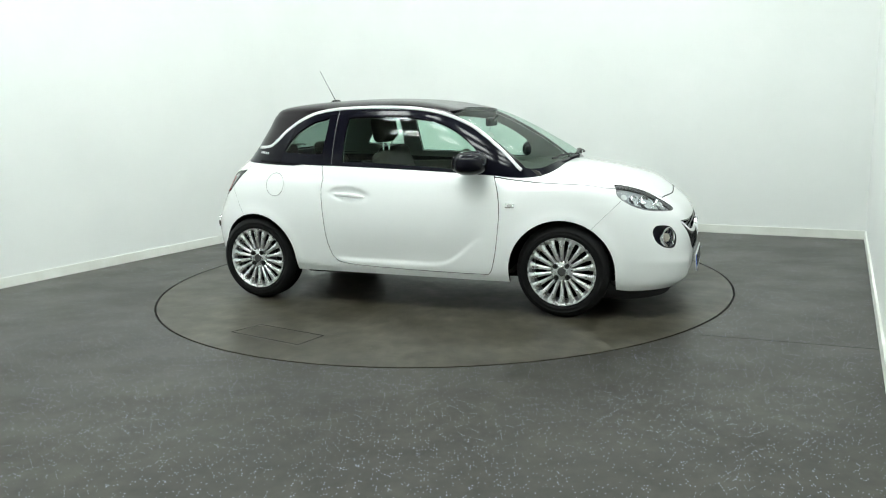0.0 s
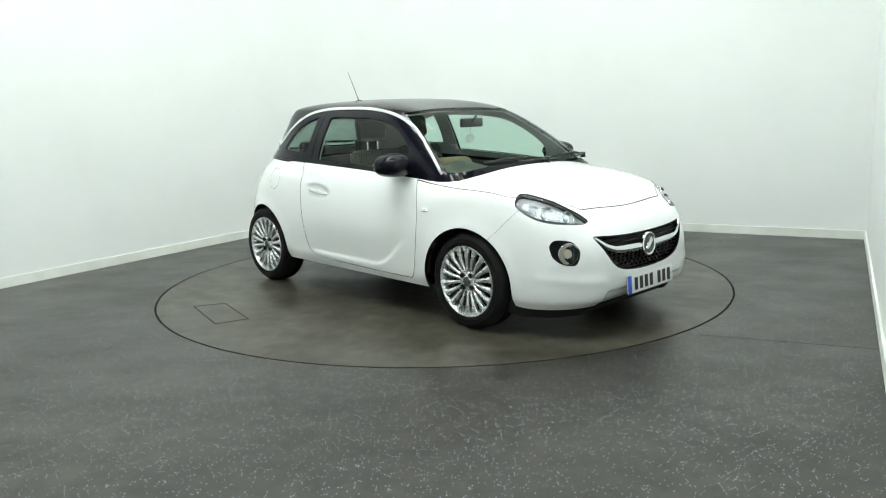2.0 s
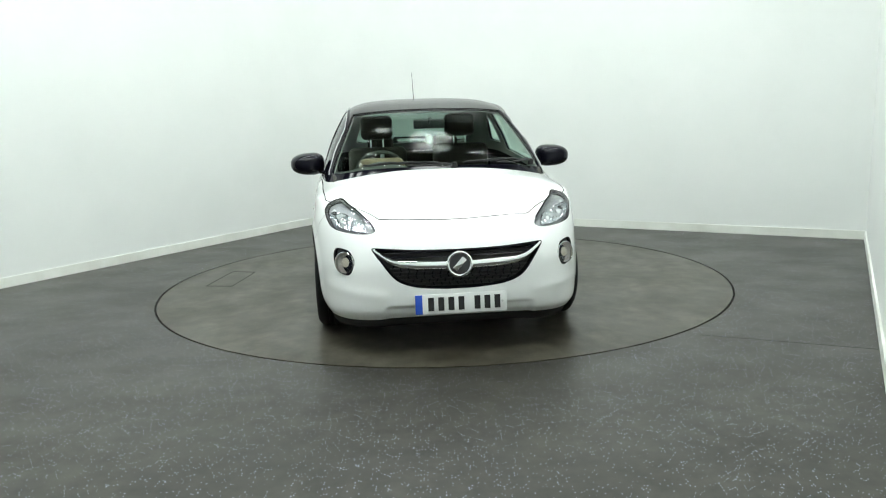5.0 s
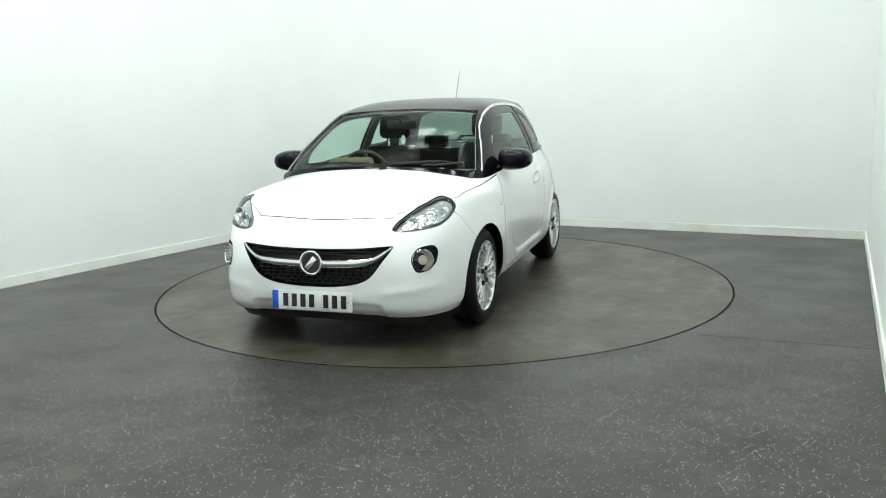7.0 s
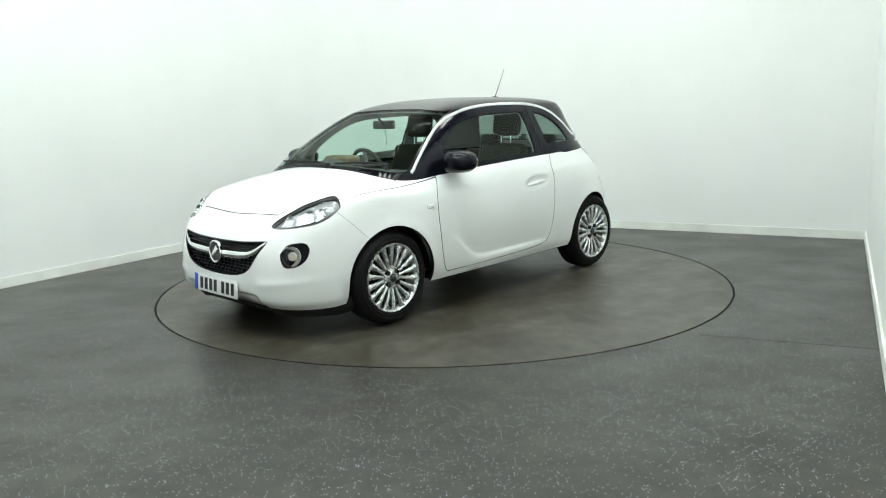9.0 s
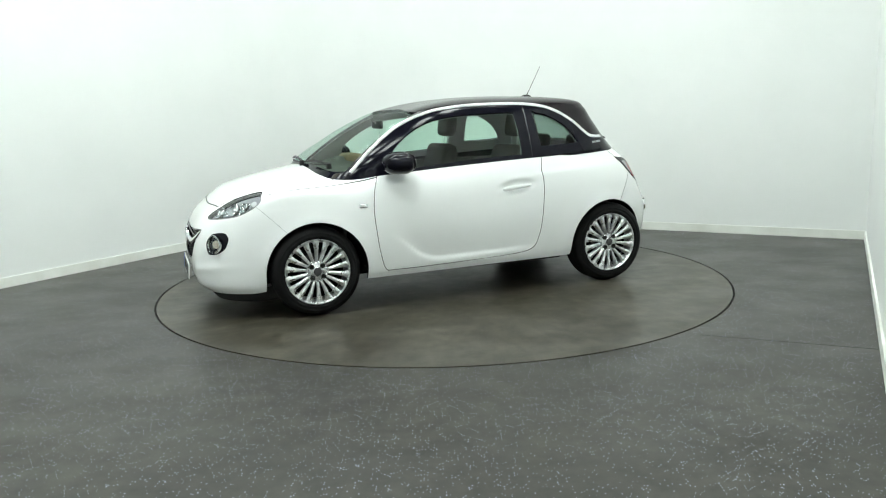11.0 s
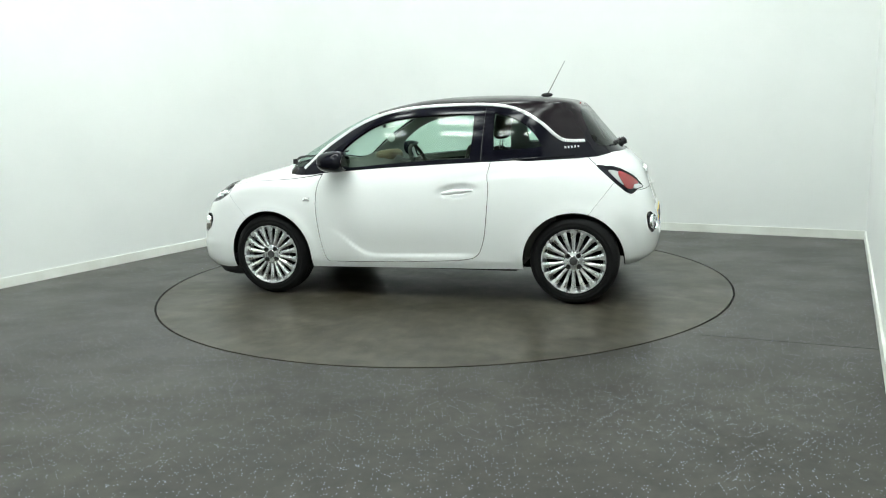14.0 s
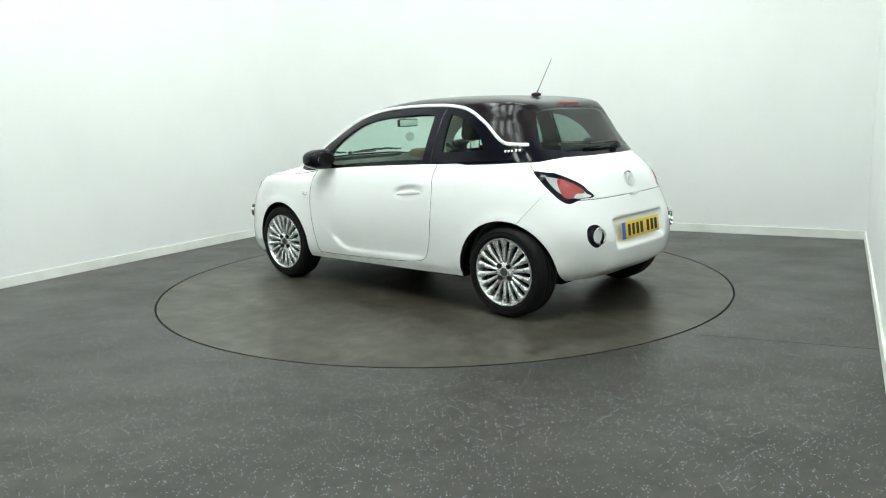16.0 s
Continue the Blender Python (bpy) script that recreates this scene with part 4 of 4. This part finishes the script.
def build_top():
    # wipers
    for y0, y1, yp in ((-0.50, 0.06, 0.10), (0.16, 0.60, 0.62)):
        blade = [cabin_point(y, 1.005 + 0.012 * math.sin(3 * i / 12), True, 0.016) for i, y in enumerate(np.linspace(y0, y1, 13))]
        w = part("wiper", sweep(blade, 0.012, 0.018, sides=8, ends=0.7), PLASTIC, car, "black windscreen wiper")
        arm = [cabin_point(y, 0.992, True, 0.03) for y in np.linspace((y0 + y1) / 2, yp, 7)]
        part("wiper_arm", sweep(arm, 0.016, 0.012, sides=8, ends=0.8), PLASTIC, w, "black arm")
        part("pivot", lathe([(0.0, -0.02), (0.02, -0.02), (0.018, 0.018), (0.0, 0.022)], 16, Matrix.Translation(cabin_point(yp, 0.988, True, 0.02)) @ pose(0, 0, 0, 90)), PLASTIC, w, "black pivot cap")
    blade = [cabin_point(y, 1.085 + 0.012 * i / 12, False, 0.022) for i, y in enumerate(np.linspace(0.37, -0.02, 13))]
    w = part("rear_wiper", sweep(blade, 0.014, 0.02, sides=8, ends=0.6), PLASTIC, car, "black rear wiper")
    arm = [cabin_point(y, 1.085, False, 0.036) for y in np.linspace(0.2, -0.15, 7)]
    part("wiper_arm", sweep(arm, 0.022, 0.018, sides=8, ends=0.8), PLASTIC, w, "black arm")
    part("pivot", lathe([(0.0, -0.03), (0.026, -0.03), (0.024, 0.02), (0.0, 0.026)], 16, facing(cabin_point(-0.15, 1.07, False, 0.02), (-1, 0, 0.4))), PLASTIC, w, "black pivot cap")
    # brake light under the roof edge
    pts = [cabin_point(y, 1.382, False, 0.004) for y in np.linspace(-0.13, 0.13, 9)]
    part("brake_light", sweep(pts, 0.012, 0.022, sides=8, ends=0.7), REDLENS, car, "red high brake light")
    # aerial
    base = bmesh.new()
    bmesh.ops.create_uvsphere(base, u_segments=20, v_segments=10, radius=1.0, matrix=Matrix.Translation((-0.86, 0, 1.452)) @ Matrix.Diagonal((0.045, 0.02, 0.016, 1)))
    aerial = part("aerial", base, PLASTIC, car, "black roof aerial")
    part("whip", tube([(-0.862, 0, 1.455), (-0.885, 0, 1.495), (-0.995, 0, 1.70)], 0.0048, 8, taper=0.4), GREY_DISC, aerial, "thin grey rod")
    emblem(car, facing((-1.612, 0.0, 0.868), (-1, 0, 0.28)), 0.056, GREY)
    part("gate_button", box(-1.668, -1.63, -0.04, 0.04, 0.765, 0.778, 0.004), SATIN, car, "grey tailgate button")


build_top()


def cushion(x0, x1, y0, y1, z0, z1, bevel, m=None, bm=None):
    return box(x0, x1, y0, y1, z0, z1, bevel, bm, m, 4)


def build_inside():
    tub = bmesh.new()
    for x0, x1, y0, y1, z0, z1 in ((-0.80, 0.80, -0.70, 0.70, 0.26, 0.31), (-1.02, 0.70, 0.705, 0.735, 0.31, 0.93), (-1.02, 0.70, -0.735, -0.705, 0.31, 0.93), (0.9, 0.93, -0.66, 0.66, 0.31, 0.86), (-1.25, -1.22, -0.54, 0.54, 0.31, 0.98)):
        box(x0, x1, y0, y1, z0, z1, 0.006, tub)
    part("cabin_lining", tub, DASH, car, "dark cabin trim")
    for s, x in ((-1, -0.06), (1, -0.36)):
        seat = part("front_seat", cushion(x - 0.05, x + 0.45, s * 0.36 - 0.24, s * 0.36 + 0.24, 0.40, 0.58, 0.05), FABRIC, car, "dark fabric front seat")
        back = pose(x - 0.02, s * 0.36, 0.52, 0, -16)
        part("backrest", cushion(-0.07, 0.06, -0.235, 0.235, 0.0, 0.58, 0.055, back), FABRIC, seat, "dark fabric backrest")
        head = pose(x - 0.20, s * 0.36, 1.11, 0, -10)
        part("headrest", cushion(-0.05, 0.045, -0.13, 0.13, 0.03, 0.22, 0.042, head), FABRIC, seat, "dark fabric headrest")
        for k in (-0.05, 0.05):
            part("headrest_post", tube([(x - 0.205, s * 0.36 + k, 1.05), (x - 0.21, s * 0.36 + k, 1.16)], 0.006, 8), CHROME, seat, "chrome post")
        door_rest = cushion(-0.35, 0.5, s * 0.66, s * 0.71, 0.62, 0.72, 0.02) if s > 0 else cushion(-0.35, 0.5, -0.71, -0.66, 0.62, 0.72, 0.02)
        part("armrest", door_rest, DASH, car, "dark door armrest")
    bench = part("rear_seat", cushion(-1.05, -0.55, -0.58, 0.58, 0.42, 0.60, 0.05), FABRIC, car, "dark fabric rear bench")
    part("backrest", cushion(-0.07, 0.06, -0.58, 0.58, 0.0, 0.46, 0.05, pose(-1.02, 0, 0.55, 0, -14)), FABRIC, bench, "dark fabric backrest")
    for s in (-1, 1):
        part("headrest", cushion(-0.045, 0.04, -0.12, 0.12, 0.0, 0.12, 0.035, pose(-1.15, s * 0.30, 1.01, 0, -8)), FABRIC, bench, "dark fabric headrest")
    dash = bmesh.new()
    prof = spline(((0.50, 0.62), (0.47, 0.80), (0.50, 0.905), (0.60, 0.945), (0.78, 0.955), (0.98, 0.945), (1.0, 0.80)), 6)
    rows = []
    for y in np.linspace(-0.70, 0.70, 41):
        hump = 0.065 * math.exp(-((y + 0.36) / 0.17) ** 2)
        rows.append([dash.verts.new((x - 0.4 * hump * (x < 0.6), y, z + hump * smooth01((z - 0.8) / 0.12) * smooth01((0.95 - x) / 0.3))) for x, z in prof])
    for a, b in zip(rows, rows[1:]):
        for i in range(len(a) - 1):
            dash.faces.new((a[i], b[i], b[i + 1], a[i + 1]))
    dash.faces.new(rows[0][::-1]), dash.faces.new(rows[-1])
    bmesh.ops.recalc_face_normals(dash, faces=dash.faces[:])
    board = part("dashboard", dash, DASH, car, "dark curved dashboard")
    for y in (-0.62, -0.06, 0.06, 0.62):
        part("air_vent", lathe([(0.034, -0.01), (0.040, 0.0), (0.036, 0.006), (0.028, 0.002), (0.028, -0.01)], 24, facing((0.478, y, 0.855), (-1, 0, 0.1)), closed=True), SATIN, board, "silver vent ring")
    # this hood's beige is the windscreen reflection put into its colour
    part("binnacle", cushion(0.50, 0.66, -0.52, -0.20, 0.93, 1.035, 0.045), BEIGE_REFLECTION, board, "instrument hood, beige to stand for the windscreen reflection")
    part("centre_console", cushion(0.28, 0.56, -0.12, 0.12, 0.45, 0.86, 0.03), DASH, car, "dark centre console")
    part("gear_lever", tube([(0.25, 0, 0.5), (0.23, 0, 0.66)], 0.014, 10), DASH, car, "dark gear lever")
    wheel = bmesh.new()
    m = pose(0.30, -0.36, 0.90, 0, -68, 0)
    ring = [m @ Vector((0.18 * math.cos(a), 0.18 * math.sin(a), 0)) for a in np.linspace(0, 2 * math.pi, 49)]
    tube(ring, 0.016, 10, wheel)
    steer = part("steering_wheel", wheel, DASH, car, "dark steering wheel")
    part("boss", cushion(-0.075, 0.075, -0.065, 0.065, -0.035, 0.01, 0.015, m), DASH, steer, "dark wheel boss")
    for a in (0.1, 3.04, -1.57):
        part("spoke", tube([m @ Vector((0.05 * math.sin(a + 1.57), 0.05 * -math.cos(a + 1.57), -0.01)), m @ Vector((0.175 * math.sin(a + 1.57), 0.175 * -math.cos(a + 1.57), 0))], 0.014, 8), SATIN, steer, "silver spoke")
    part("steering_column", tube([(0.33, -0.36, 0.885), (0.56, -0.36, 0.80)], 0.03, 12), DASH, car, "dark steering column")
    mirror = part("rear_view_mirror", cushion(0.435, 0.462, -0.115, 0.115, 1.232, 1.297, 0.012), PLASTIC, car, "black inner mirror")
    part("mirror_glass", box(0.4335, 0.436, -0.102, 0.102, 1.24, 1.289), MIRROR, mirror, "mirror glass", False)
    part("stem", tube([(0.455, 0, 1.27), (0.50, 0, 1.315)], 0.009, 8), PLASTIC, mirror, "black stem")
    tag = part("hanging_tag", lathe([(0.0, -0.004), (0.034, -0.004), (0.036, 0.0), (0.034, 0.004), (0.0, 0.004)], 32, facing((0.43, 0, 1.15), (0.707, -0.707, 0))), PLATE_W, car, "round pale tag on a cord from the mirror")
    part("cord", tube([(0.43, 0, 1.185), (0.44, 0, 1.236)], 0.0015, 6), PLASTIC, tag, "thin dark cord")


build_inside()


def build_hatch():
    """The cover let into the disc: four narrow grooves shown as dark inlays."""
    frame_pts = [Vector(p) for p in ((-0.21, -1.935), (-0.78, -1.80), (-0.69, -1.60), (-0.155, -1.72))]
    for a, b in zip(frame_pts, frame_pts[1:] + frame_pts[:1]):
        d = (b - a)
        m = pose(*((a + b) / 2), 0.0, 0, 0, math.degrees(math.atan2(d.y, d.x)))
        part("hatch_groove", box(-d.length / 2, d.length / 2, -0.004, 0.004, -0.004, 0.0012, m=m), GAP, turntable, "dark seam of a floor hatch", False)


build_hatch()


# ---- motion: the turntable carries the car round ----
def motions():
    knots = ((0.0, -21.0), (2.0, -45.9), (4.0, -70.85), (6.5, -102.8), (8.0, -121.9), (9.0, -134.2), (11.5, -165.15), (13.0, -183.6), (14.5, -202.6), (16.0, -221.6))
    line = spline(knots, 20)
    rows_disc, rows_car = [], []
    for i in range(33):
        t = i * 0.5
        a = float(np.interp(t, line[:, 0], line[:, 1]))
        turn = pose(0, 0, 0, 0, 0, a)
        rows_disc.append((t, turn))
        rows_car.append((t, turn @ pose(0.0239, -0.1291, 0.0)))
    walk(turntable, rows_disc)
    walk(car, rows_car)


motions()
